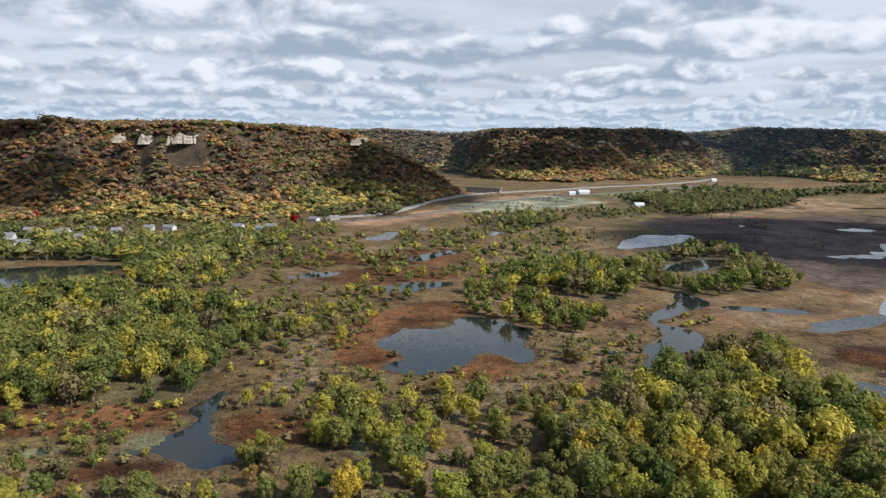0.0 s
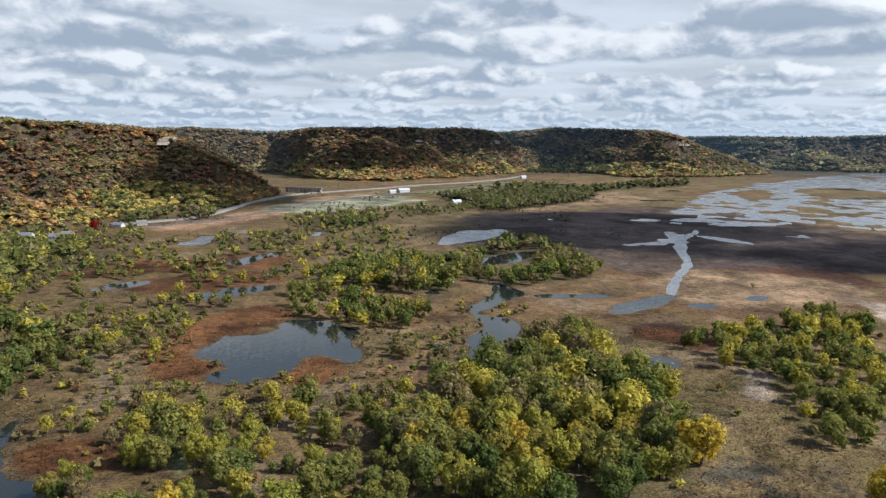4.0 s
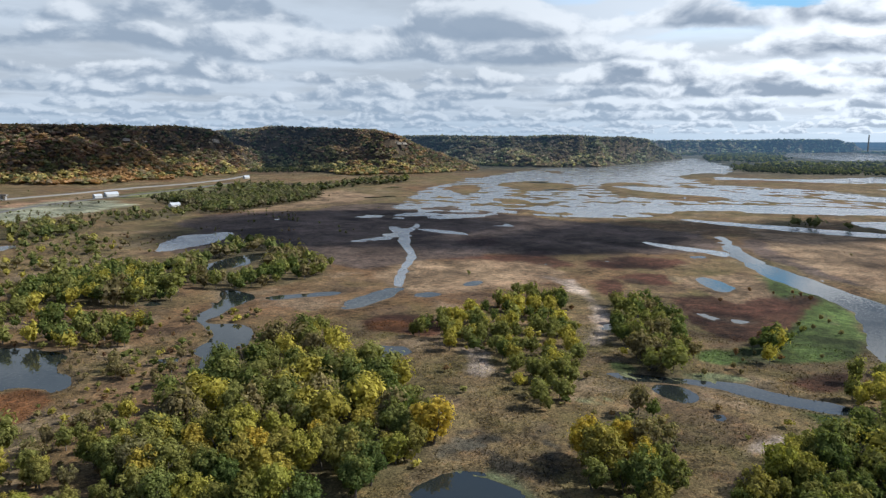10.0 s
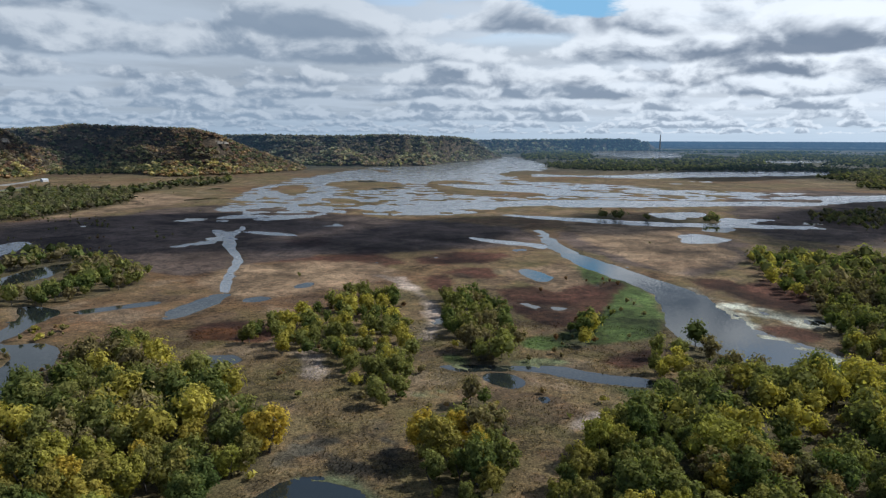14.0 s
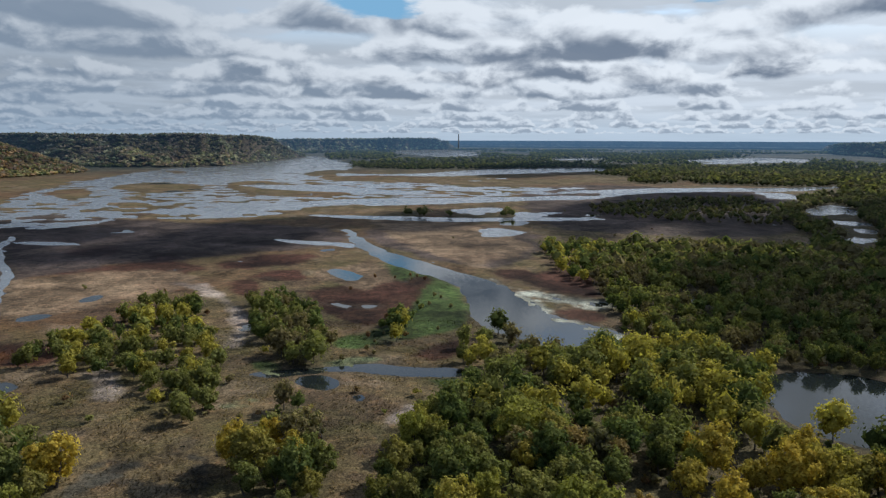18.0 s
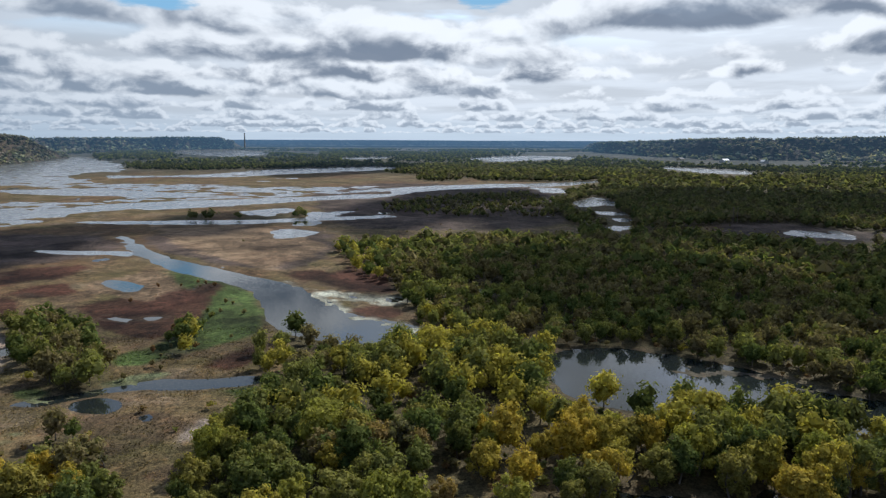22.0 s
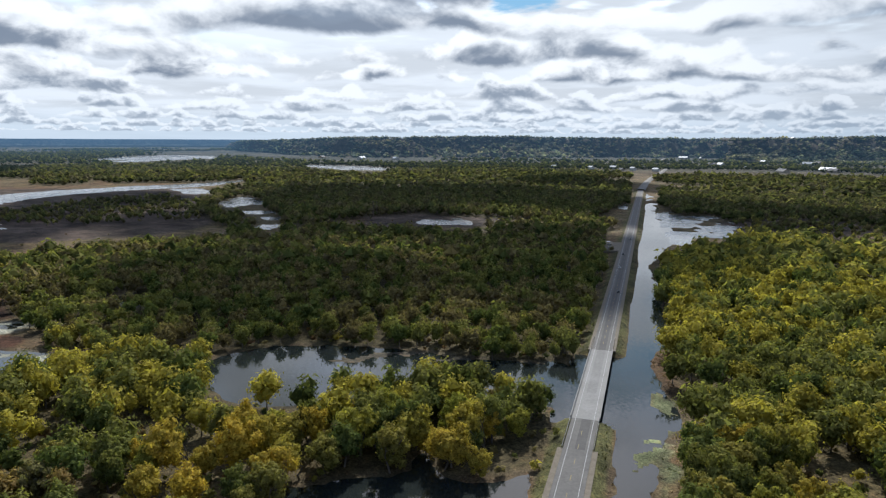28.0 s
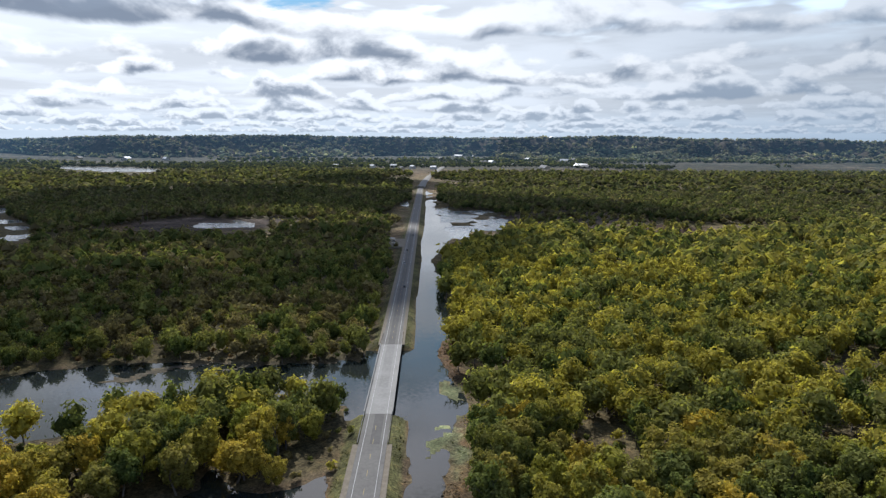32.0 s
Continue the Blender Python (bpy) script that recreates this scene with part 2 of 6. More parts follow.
WATER.append(("creek", [(1388, 1176), (1443, 968), (1391, 755), (1342, 628), (1273, 618), (1274, 756), (1282, 983)]))
WATER.append(("creek", [(837, 833), (1045, 737), (1190, 646), (1283, 471), (1457, 268), (1357, 249), (1194, 438), (1095, 594), (956, 673), (788, 712)]))
WATER.append(("creek", [(867, 610), (902, 488), (921, 373), (986, 273), (1023, 185), (985, 178), (938, 272), (864, 387), (851, 550)]))
WATER.append(("pond", [(1041, 449), (1109, 380), (1021, 349), (975, 395)]))
WATER.append(("pond", [(1045, 334), (1046, 304), (1084, 256), (1024, 269), (968, 274), (954, 305)]))
WATER.append(("pond", [(814, 309), (842, 280), (800, 234), (743, 269)]))
WATER.append(("lake", [(2021, 1311), (2001, 1031), (2554, 944), (2983, 558), (2596, 485), (2159, 797), (1802, 928), (1746, 1057)]))
WATER.append(("lake", [(6438, 3392), (9240, 4197), (7187, 2900), (5865, 2178), (4623, 1978), (4718, 2308)]))
WATER.append(("pond", [(4350, 1085), (4614, 869), (4248, 799), (4009, 999)]))
WATER.append(("pond", [(4340, 373), (5333, 65), (5187, -338), (4556, -298), (3976, 341)]))
WATER.append(("pond", [(505, 328), (509, 316), (483, 284), (469, 288), (483, 307)]))
WATER.append(("creek", [(632, 500), (638, 441), (643, 383), (626, 372), (617, 426)]))
WATER.append(("pond", [(116, 173), (128, 177), (139, 173), (146, 161), (147, 146), (139, 134), (110, 166)]))
WATER.append(("creek", [(1080, 625), (1191, 506), (1304, 399), (1446, 282), (1386, 270), (1242, 379), (1126, 479), (1035, 594)]))
WATER.append(("lake", [(6900, 3602), (7958, 3734), (7339, 2898), (4915, 1816), (4308, 1861), (4862, 2375)]))
WATER.append(("lake", [(4374, 342), (4970, 65), (5333, -324), (4272, -322), (4406, -42), (4058, 176)]))
WATER.append(("lake", [(4307, 1152), (4422, 898), (3861, 914)]))
WATER.append(("creek", [(3168, -595), (3073, -660), (2834, -849), (2609, -812), (2594, -661), (2873, -560)]))
WATER.append(("creek", [(1483, 376), (1624, 302), (1761, 156), (1902, -119), (2006, -198), (1797, -152), (1698, 19), (1522, 258)]))
WATER.append(("pond", [(1686, -6), (1687, -69), (1587, -100), (1486, -89), (1551, -41)]))
WATER.append(("pond", [(1366, -102), (1407, -151), (1283, -174), (1263, -145), (1189, -103), (1224, -88)]))
WATER.append(("pond", [(1151, -100), (1104, -167), (1069, -154), (1078, -109)]))
WATER.append(("pond", [(1038, -126), (1010, -147), (980, -135)]))
WATER.append(("pond", [(1115, -39), (1043, -45), (1025, -34)]))
WATER.append(("pond", [(930, -111), (913, -131), (874, -123), (885, -109)]))
WATER.append(("pond", [(924, -330), (897, -365), (850, -382), (835, -371), (869, -321)]))
WATER.append(("pond", [(1046, -765), (1079, -810), (933, -696), (938, -688)]))
WATER.append(("creek", [(643, 496), (635, 439), (642, 407), (629, 375), (614, 369), (624, 402), (616, 440), (627, 479)]))
WATER.append(("creek", [(386, 674), (419, 684), (440, 682), (420, 657), (398, 662)]))
WATER.append(("creek", [(496, 726), (513, 686), (524, 645), (510, 638), (494, 683)]))
WATER.append(("pond", [(178, 718), (219, 800), (303, 833), (299, 798), (234, 734), (185, 707)]))
WATER.append(("pond", [(185, 585), (203, 620), (271, 659), (269, 635), (218, 592)]))
WATER.append(("pond", [(506, 328), (508, 316), (487, 285), (467, 280), (475, 300)]))
WATER.append(("pond", [(400, 238), (409, 227), (405, 217), (390, 224)]))
BARS = []
BARS.append(("bar", [(1026, 1366), (1110, 1407), (1117, 1338), (944, 1141), (906, 1178)]))
BARS.append(("bar", [(1177, 1376), (1390, 1429), (1336, 1227), (1189, 1074), (1058, 1124)]))
BARS.append(("bar", [(1368, 1197), (1580, 1253), (1424, 988), (1283, 749), (1147, 743), (1122, 904)]))
BARS.append(("bar", [(1676, 1164), (1928, 1147), (1970, 890), (2204, 410), (1937, 359), (1619, 803)]))
BARS.append(("bar", [(2087, 1426), (2305, 1421), (1919, 1203), (1753, 1217)]))
BARS.append(("bar", [(867, 1015), (924, 997), (877, 902), (811, 904)]))
BARS.append(("bar", [(1897, 1919), (1888, 1791), (1711, 1649)]))
COVER = []
COVER.append(("rust", [(-253, 275), (-141, 286), (-106, 277), (-109, 254), (-143, 246), (-220, 238)]))
COVER.append(("rust", [(-198, 704), (-79, 672), (21, 710), (28, 612), (-72, 609), (-168, 593)]))
COVER.append(("rust", [(-84, 244), (-79, 271), (-50, 265), (-44, 239), (-68, 239)]))
COVER.append(("rust", [(-124, 221), (-114, 227), (-92, 228), (-87, 219), (-107, 213), (-127, 213)]))
COVER.append(("rust", [(-64, 378), (-32, 460), (6, 477), (16, 423), (-21, 390), (-40, 357), (-7, 338), (-21, 305), (-56, 347)]))
COVER.append(("rust", [(-107, 582), (-32, 610), (17, 572), (-2, 543), (-62, 524), (-99, 534)]))
COVER.append(("rust", [(10, 338), (29, 353), (41, 330), (19, 298), (4, 313)]))
COVER.append(("sedge", [(398, 532), (467, 496), (472, 433), (424, 409), (398, 467)]))
COVER.append(("sedge", [(492, 436), (537, 424), (568, 382), (515, 355), (464, 399)]))
COVER.append(("sedge", [(461, 370), (488, 354), (467, 321), (438, 334)]))
COVER.append(("sedge", [(427, 299), (466, 274), (510, 244), (479, 216), (378, 187), (344, 205), (364, 241)]))
COVER.append(("sedge", [(210, 372), (240, 370), (252, 338), (229, 308), (201, 338)]))
COVER.append(("sedge", [(394, 433), (417, 416), (386, 372), (365, 388)]))
COVER.append(("sedge", [(425, 365), (442, 354), (395, 317), (385, 328)]))
COVER.append(("sedge", [(314, 160), (357, 143), (333, 128), (306, 133)]))
COVER.append(("sedge", [(560, 207), (565, 157), (563, 89), (524, 66), (503, 96), (494, 137)]))
COVER.append(("sedge", [(555, 166), (603, 147), (589, 102), (538, 93), (504, 128)]))
COVER.append(("sedge", [(562, -769), (523, -841), (458, -827), (464, -747), (515, -716)]))
COVER.append(("flat", [(1764, 529), (1754, -77), (1387, -131), (932, -73), (841, 54), (853, 261)]))
COVER.append(("flat", [(1024, -277), (997, -512), (795, -417), (837, -233)]))
COVER.append(("flat", [(831, -773), (807, -940), (642, -877), (554, -759), (654, -629)]))
COVER.append(("flat", [(529, 1062), (725, 1050), (700, 813), (722, 634), (740, 525), (603, 425), (548, 479), (433, 515), (373, 528), (308, 508), (284, 546), (308, 733), (412, 879)]))
COVER.append(("flat", [(239, 872), (452, 944), (330, 634), (263, 586), (177, 691)]))
COVER.append(("flat", [(264, 1013), (449, 1022), (622, 946), (687, 730), (764, 510), (661, 397), (553, 423), (431, 522), (376, 555), (463, 661), (428, 698), (326, 681), (255, 754)]))
COVER.append(("flat", [(754, 438), (824, 368), (842, 243), (674, 184), (566, 186), (569, 252), (646, 354)]))
COVER.append(("dark", [(482, 611), (523, 605), (493, 553), (458, 562)]))
COVER.append(("dark", [(484, 520), (517, 518), (490, 480), (462, 485)]))
COVER.append(("dark", [(664, 284), (698, 259), (641, 217), (592, 228), (601, 267)]))
COVER.append(("tanband", [(374, 1174), (553, 1317), (741, 1431), (735, 1179), (562, 1084), (396, 1037)]))
COVER.append(("tanband", [(531, 1205), (714, 1401), (749, 1259), (623, 1084), (497, 1070)]))
COVER.append(("green", [(552, 308), (538, 248), (494, 201), (436, 166), (399, 148), (367, 148), (334, 167), (305, 191), (320, 205), (353, 195), (406, 197), (456, 214), (501, 269)]))
COVER.append(("green", [(270, 223), (277, 210), (262, 202), (259, 212)]))
COVER.append(("green", [(284, 136), (296, 113), (274, 113), (276, 127)]))
COVER.append(("scum", [(-117, 230), (-116, 239), (-109, 248), (-103, 245), (-109, 234)]))
COVER.append(("scum", [(-153, 234), (-141, 238), (-138, 234), (-145, 227)]))
COVER.append(("scum", [(-34, 244), (-31, 257), (-27, 235), (-30, 226)]))
COVER.append(("scum", [(273, 197), (291, 185), (302, 173), (300, 162), (279, 177)]))
COVER.append(("scum", [(134, 170), (143, 169), (150, 160), (148, 146), (141, 136), (139, 148), (144, 159)]))
COVER.append(("scum", [(216, 195), (232, 188), (222, 184)]))
COVER.append(("mud", [(406, 385), (398, 359), (372, 314), (340, 276), (305, 246), (280, 239), (281, 254), (316, 271), (351, 299), (375, 338)]))
COVER.append(("mud", [(231, 291), (246, 290), (224, 255), (204, 240), (201, 254)]))
COVER.append(("mud", [(217, 123), (242, 122), (255, 122), (253, 116), (233, 120), (214, 119)]))
COVER.append(("wet", [(151, 204), (176, 188), (178, 168), (157, 151), (136, 173), (126, 178)]))
COVER.append(("wet", [(356, -47), (351, -88), (332, -119), (297, -196), (285, -189), (319, -108), (337, -67)]))
COVER.append(("scum", [(192, -163), (217, -189), (210, -187), (180, -159), (162, -140), (163, -139)]))
COVER.append(("scum", [(168, -126), (186, -143), (204, -167), (205, -174), (195, -163), (182, -143), (167, -127)]))
# pale margins: scum, with white sun glare off the water painted in
COVER.append(("pale", [(490, 147), (432, 104), (414, 79), (409, 54), (394, 52), (399, 79), (412, 103), (466, 142)]))
COVER.append(("pale", [(489, 150), (484, 115), (471, 79), (445, 83), (457, 116)]))
COVER.append(("pale", [(523, 53), (517, 22), (488, 17), (485, 37)]))
COVER.append(("field", [(53, 1308), (101, 1354), (199, 1465), (269, 1332), (183, 1241), (90, 1220), (47, 1185)]))
COVER.append(("stubble", [(44, 1127), (116, 1264), (166, 1230), (256, 1313), (298, 1259), (192, 1150), (81, 1102)]))
COVER.append(("meadow", [(273, 1447), (481, 1657), (610, 1724), (669, 1686), (425, 1429), (310, 1391)]))
COVER.append(("field", [(-144, 962), (-71, 1039), (15, 1180), (41, 1113), (-19, 953), (-76, 899), (-126, 886)]))
COVER.append(("stubble", [(-14, 1178), (77, 1259), (204, 1439), (300, 1345), (159, 1118), (39, 1060)]))
COVER.append(("lawn", [(-689, 1082), (-658, 1120), (-504, 1063), (-473, 917), (-582, 913)]))
COVER.append(("lawn", [(-523, 818), (-445, 875), (-406, 853), (-410, 792), (-485, 757)]))
COVER.append(("scum", [(133, 181), (145, 171), (148, 158), (146, 141), (141, 146), (142, 157), (135, 171)]))
COVER.append(("rust", [(203, 354), (225, 352), (227, 332), (210, 330), (198, 342)]))
COVER.append(("tanband", [(344, 526), (415, 486), (448, 418), (387, 373), (312, 392), (275, 430), (289, 474)]))
COVER.append(("tanband", [(486, 340), (554, 309), (499, 258), (444, 242), (434, 260), (457, 301)]))
COVER.append(("sedge", [(497, 434), (555, 424), (557, 372), (506, 367), (474, 400)]))
COVER.append(("sedge", [(455, 372), (493, 352), (470, 321), (430, 328)]))
COVER.append(("sedge", [(383, 268), (443, 256), (517, 238), (484, 214), (421, 217), (380, 226), (355, 231)]))
COVER.append(("sedge", [(512, 141), (529, 98), (548, 42), (530, 14), (493, 58), (482, 114)]))
COVER.append(("sedge", [(441, 120), (453, 92), (440, 70), (410, 80), (408, 97)]))
COVER.append(("tanband", [(870, 503), (871, 371), (771, 234), (639, 184), (587, 226), (542, 175), (584, 250), (670, 340)]))
COVER.append(("mud", [(376, 325), (356, 295), (314, 256), (283, 238), (257, 222), (255, 224), (288, 249), (319, 269), (351, 301), (393, 367), (397, 396), (408, 403), (398, 362)]))
COVER.append(("mud", [(258, 123), (269, 121), (237, 122), (217, 120), (218, 123), (237, 125)]))
COVER.append(("wet", [(151, 191), (175, 187), (179, 161), (158, 145), (150, 166), (137, 180)]))
COVER.append(("pale", [(537, 198), (493, 155), (463, 128), (428, 104), (408, 78), (411, 58), (384, 54), (386, 76), (404, 101), (437, 125), (481, 159)]))
COVER.append(("pale", [(469, 143), (486, 118), (485, 77), (455, 72), (452, 102)]))
COVER.append(("pale", [(526, 47), (516, 20), (484, 21), (489, 40)]))
COVER.append(("scum", [(259, 211), (272, 195), (293, 180), (305, 164), (293, 167), (273, 183), (257, 200)]))
COVER.append(("scum", [(243, -200), (224, -194), (196, -173), (172, -149), (173, -146), (201, -172), (238, -193)]))
COVER.append(("scum", [(182, -134), (193, -153), (203, -169), (194, -165), (182, -145), (172, -130)]))
COVER.append(("scum", [(253, -155), (282, -186), (271, -180), (242, -154)]))
COVER.append(("rust", [(-58, 358), (-41, 366), (-19, 350), (-19, 337), (-39, 325), (-54, 334)]))
COVER.append(("rust", [(-91, 266), (-77, 272), (-64, 255), (-70, 240), (-84, 247)]))
WOODS = []
WOODS.append(("open", [(769, -728), (765, -891), (618, -845), (443, -827), (477, -653), (603, -599)]))
WOODS.append(("open", [(-853, 969), (-162, 1029), (-124, 874), (-133, 728), (-424, 661), (-583, 657)]))
WOODS.append(("open", [(-250, 273), (-108, 281), (-90, 262), (-103, 226), (-123, 209), (-188, 201)]))
WOODS.append(("open", [(-204, 705), (28, 754), (142, 677), (99, 556), (35, 554), (-32, 469), (-42, 406), (-74, 338), (-95, 319), (-140, 467)]))
WOODS.append(("open", [(-245, 617), (-179, 634), (-132, 450), (-213, 484)]))
WOODS.append(("forest", [(-414, 462), (-308, 502), (-252, 525), (-217, 465), (-143, 450), (-100, 427), (-93, 369), (-117, 357), (-103, 311), (-108, 281), (-154, 274), (-181, 274), (-250, 273)]))
WOODS.append(("forest", [(-291, 665), (-261, 703), (-210, 667), (-158, 505), (-226, 504), (-263, 548)]))
WOODS.append(("forest", [(-733, 830), (-402, 778), (-286, 723), (-265, 846), (-137, 749), (-117, 636), (-245, 617), (-404, 628), (-541, 609)]))
WOODS.append(("open", [(-198, 705), (11, 856), (179, 861), (150, 715), (31, 674), (-79, 671), (-158, 576)]))
WOODS.append(("forest", [(39, 555), (88, 610), (153, 611), (146, 511), (123, 472), (41, 520)]))
WOODS.append(("dense", [(164, 677), (280, 719), (289, 646), (282, 514), (198, 483), (150, 511)]))
WOODS.append(("yellow", [(3, 488), (42, 531), (66, 454), (104, 430), (87, 377), (47, 388), (13, 414)]))
WOODS.append(("open", [(-143, 505), (-48, 469), (-41, 369), (-73, 358), (-96, 406), (-124, 434)]))
WOODS.append(("open", [(-97, 319), (-79, 358), (-38, 320), (-6, 289), (52, 283), (96, 322), (84, 277), (45, 242), (-17, 241), (-75, 251)]))
WOODS.append(("bare", [(53, 360), (104, 372), (96, 322), (52, 283), (40, 305)]))
WOODS.append(("bare", [(-158, 274), (-103, 281), (-92, 262), (-109, 240), (-137, 235)]))
WOODS.append(("bare", [(-221, 239), (-148, 250), (-130, 222), (-194, 209)]))
WOODS.append(("open", [(-188, 201), (-79, 203), (-65, 214), (-55, 186), (-174, 185)]))
WOODS.append(("thicket", [(-72, 241), (-33, 275), (-5, 282), (42, 283), (49, 264), (53, 242), (84, 277), (105, 314), (133, 341), (186, 362), (173, 323), (193, 292), (128, 187), (-57, 186)]))
WOODS.append(("forest", [(57, 281), (89, 309), (106, 333), (133, 322), (168, 357), (175, 329), (158, 302), (170, 269), (160, 234), (150, 201), (128, 180), (109, 183), (94, 177), (82, 168), (37, 186)]))
WOODS.append(("yellow", [(227, 335), (257, 343), (300, 344), (338, 366), (350, 324), (309, 277), (261, 242), (246, 207), (188, 175), (196, 194), (204, 224), (231, 263), (211, 276), (227, 303), (210, 309)]))
WOODS.append(("dense", [(379, 310), (391, 298), (341, 222), (287, 183), (264, 187), (273, 211), (343, 284)]))
WOODS.append(("yellow", [(368, 204), (385, 194), (350, 169), (320, 170)]))
WOODS.append(("bushes", [(427, 208), (453, 194), (414, 177), (398, 193)]))
WOODS.append(("forest", [(196, 176), (221, 177), (242, 165), (202, 138), (174, 111), (150, 117), (170, 145)]))
WOODS.append(("forest", [(170, 95), (209, 103), (245, 108), (284, 111), (311, 109), (338, 98), (317, 76), (372, 62), (207, 30), (155, 86)]))
WOODS.append(("yellow", [(334, 134), (352, 121), (309, 106), (293, 117)]))
WOODS.append(("dense", [(376, 133), (402, 115), (358, 102), (336, 118)]))
WOODS.append(("forest", [(167, 95), (208, 106), (254, 108), (285, 105), (325, 98), (351, 55), (338, 9), (336, -35), (300, -39), (281, -46), (302, -78), (202, -56), (151, 88)]))
WOODS.append(("yellow", [(707, 197), (746, 157), (690, 77), (600, 48), (551, 106), (523, 114), (606, 158)]))
WOODS.append(("yellow", [(447, 70), (475, 44), (418, 22), (381, 2), (363, 22), (384, 60)]))
WOODS.append(("dense", [(645, 52), (773, -34), (887, -213), (386, -98), (365, -53), (400, 0), (481, 26)]))
WOODS.append(("open", [(1276, 270), (1491, 125), (1596, -131), (1532, -361), (944, -226), (1016, -86), (985, 191)]))
WOODS.append(("dense", [(931, 506), (1024, 474), (864, 401), (844, 451)]))
WOODS.append(("dense", [(950, 413), (1044, 319), (912, 278), (872, 379)]))
WOODS.append(("dense", [(1069, 619), (1130, 631), (1009, 564), (1004, 578)]))
WOODS.append(("dense", [(733, 141), (775, 50), (780, -60), (787, -254), (622, -428), (698, -500), (316, -209), (288, -186), (312, -140), (347, -106), (369, -70), (377, -34), (358, -6), (456, 91)]))
WOODS.append(("dense", [(1624, -71), (1668, -396), (1752, -1317), (769, -570), (897, -425), (1018, -329), (861, -133), (959, -40)]))
WOODS.append(("dense", [(855, -66), (803, -259), (780, -273), (749, -255), (780, -60)]))
WOODS.append(("dense", [(805, -374), (803, -578), (636, -452), (727, -344)]))
WOODS.append(("gold", [(354, 72), (353, -12), (314, -41), (294, -94), (269, -126), (242, -147), (217, -137), (189, -105), (201, -76), (196, -66), (200, -46), (206, -26), (219, 48)]))
WOODS.append(("gold", [(565, -465), (603, -599), (550, -642), (475, -640), (389, -728), (359, -1099), (150, -1437), (17, -252), (129, -114), (180, -161), (203, -187), (259, -219), (392, -323)]))
WOODS.append(("dense", [(1386, -1122), (1049, -1220), (694, -2098), (297, -2751), (144, -1382), (439, -833), (765, -891), (721, -683), (843, -689)]))
WOODS.append(("dense", [(429, 1453), (605, 1646), (731, 1471), (616, 1198), (456, 1091), (343, 1017), (325, 1067)]))
WOODS.append(("dense", [(50, 992), (117, 1073), (166, 1039), (166, 961), (128, 875), (63, 875)]))
WOODS.append(("dense", [(186, 1070), (309, 1128), (344, 1116), (316, 1028), (199, 992)]))
WOODS.append(("dense", [(350, 1390), (469, 1498), (618, 1400), (598, 1225), (515, 1170), (369, 1099), (326, 1297)]))
WOODS.append(("dense", [(698, 1459), (945, 1630), (1146, 1715), (1029, 1514), (781, 1453), (655, 1315)]))
WOODS.append(("dense", [(-120, 1023), (-80, 1165), (-58, 1115), (-77, 1000)]))
WOODS.append(("dense", [(3060, 909), (3167, 185), (2743, -432), (2394, -882), (2250, -1387), (1942, -1460), (1645, -1237), (1646, -391), (1632, -167), (1908, -211), (2033, 187), (2652, 789)]))
WOODS.append(("dense", [(1858, -1467), (1597, -1854), (903, -2724), (381, -3492), (288, -2669), (714, -2160), (1075, -1250), (1471, -1181)]))
WOODS.append(("far", [(2770, 1799), (4006, 1817), (4302, 1278), (4628, 872), (3047, 571), (2554, 945), (2286, 1246)]))
WOODS.append(("far", [(6888, 2034), (6186, 752), (4928, -404), (3536, -641), (3096, -1284), (3331, -2422), (2987, -2913), (2770, -3809), (1898, -2614), (2282, -1661), (2802, -441), (3976, 1178)]))
WOODS.append(("far", [(4201, 2801), (5701, 3461), (5527, 2912), (3839, 1948), (3382, 2016)]))
WOODS.append(("open", [(31, 1005), (130, 1081), (225, 1083), (369, 1156), (347, 1058), (232, 962), (133, 927), (39, 877)]))
WOODS.append(("open", [(337, 1396), (481, 1467), (550, 1373), (423, 1291), (334, 1294)]))
WOODS.append(("dense", [(-212, 1146), (-176, 1190), (-121, 1090), (-148, 992), (-178, 957)]))
WOODS.append(("dense", [(1864, 293), (2240, 325), (2283, 204), (1911, 155)]))
WOODS.append(("dense", [(1916, 140), (2302, 151), (2295, -41), (2186, -215), (1921, -176), (1904, 22)]))
WOODS.append(("bushes", [(911, 485), (1016, 544), (1034, 487), (929, 425)]))
RIDGES = []
RIDGES.append([(-44.0, 1257, 300, 137), (-35.7, 1124, 300, 140), (-32.5, 1108, 300, 141), (-27.3, 1056, 300, 143), (-21.5, 992, 300, 142), (-15.2, 961, 300, 136), (-13.0, 1001, 300, 139), (-10.3, 1055, 300, 133), (-7.6, 1091, 280, 126), (-6.7, 1098, 260, 119), (-3.9, 1132, 200, 89), (-1.1, 1213, 120, 54), (1.4, 1362, 60, 9)])
RIDGES.append([(-11.2, 1710, 350, 135), (-6.6, 2253, 350, 149), (-2.1, 2456, 350, 147), (0.7, 2440, 350, 139), (2.2, 2260, 350, 143), (4.0, 1990, 350, 147), (8.1, 1860, 380, 150), (12.5, 1964, 350, 147), (16.0, 2062, 350, 149), (18.5, 2161, 300, 140), (19.3, 2241, 260, 121), (20.1, 2291, 220, 89), (22.5, 2627, 200, 60), (26.3, 2828, 150, 24), (28.2, 2886, 80, 1)])
RIDGES.append([(16.7, 2777, 400, 136), (23.0, 2617, 400, 155), (28.3, 2332, 400, 148), (31.0, 2252, 400, 146), (32.8, 2252, 350, 127), (35.1, 2332, 250, 83), (37.4, 2423, 180, 46), (39.7, 2571, 80, 7)])
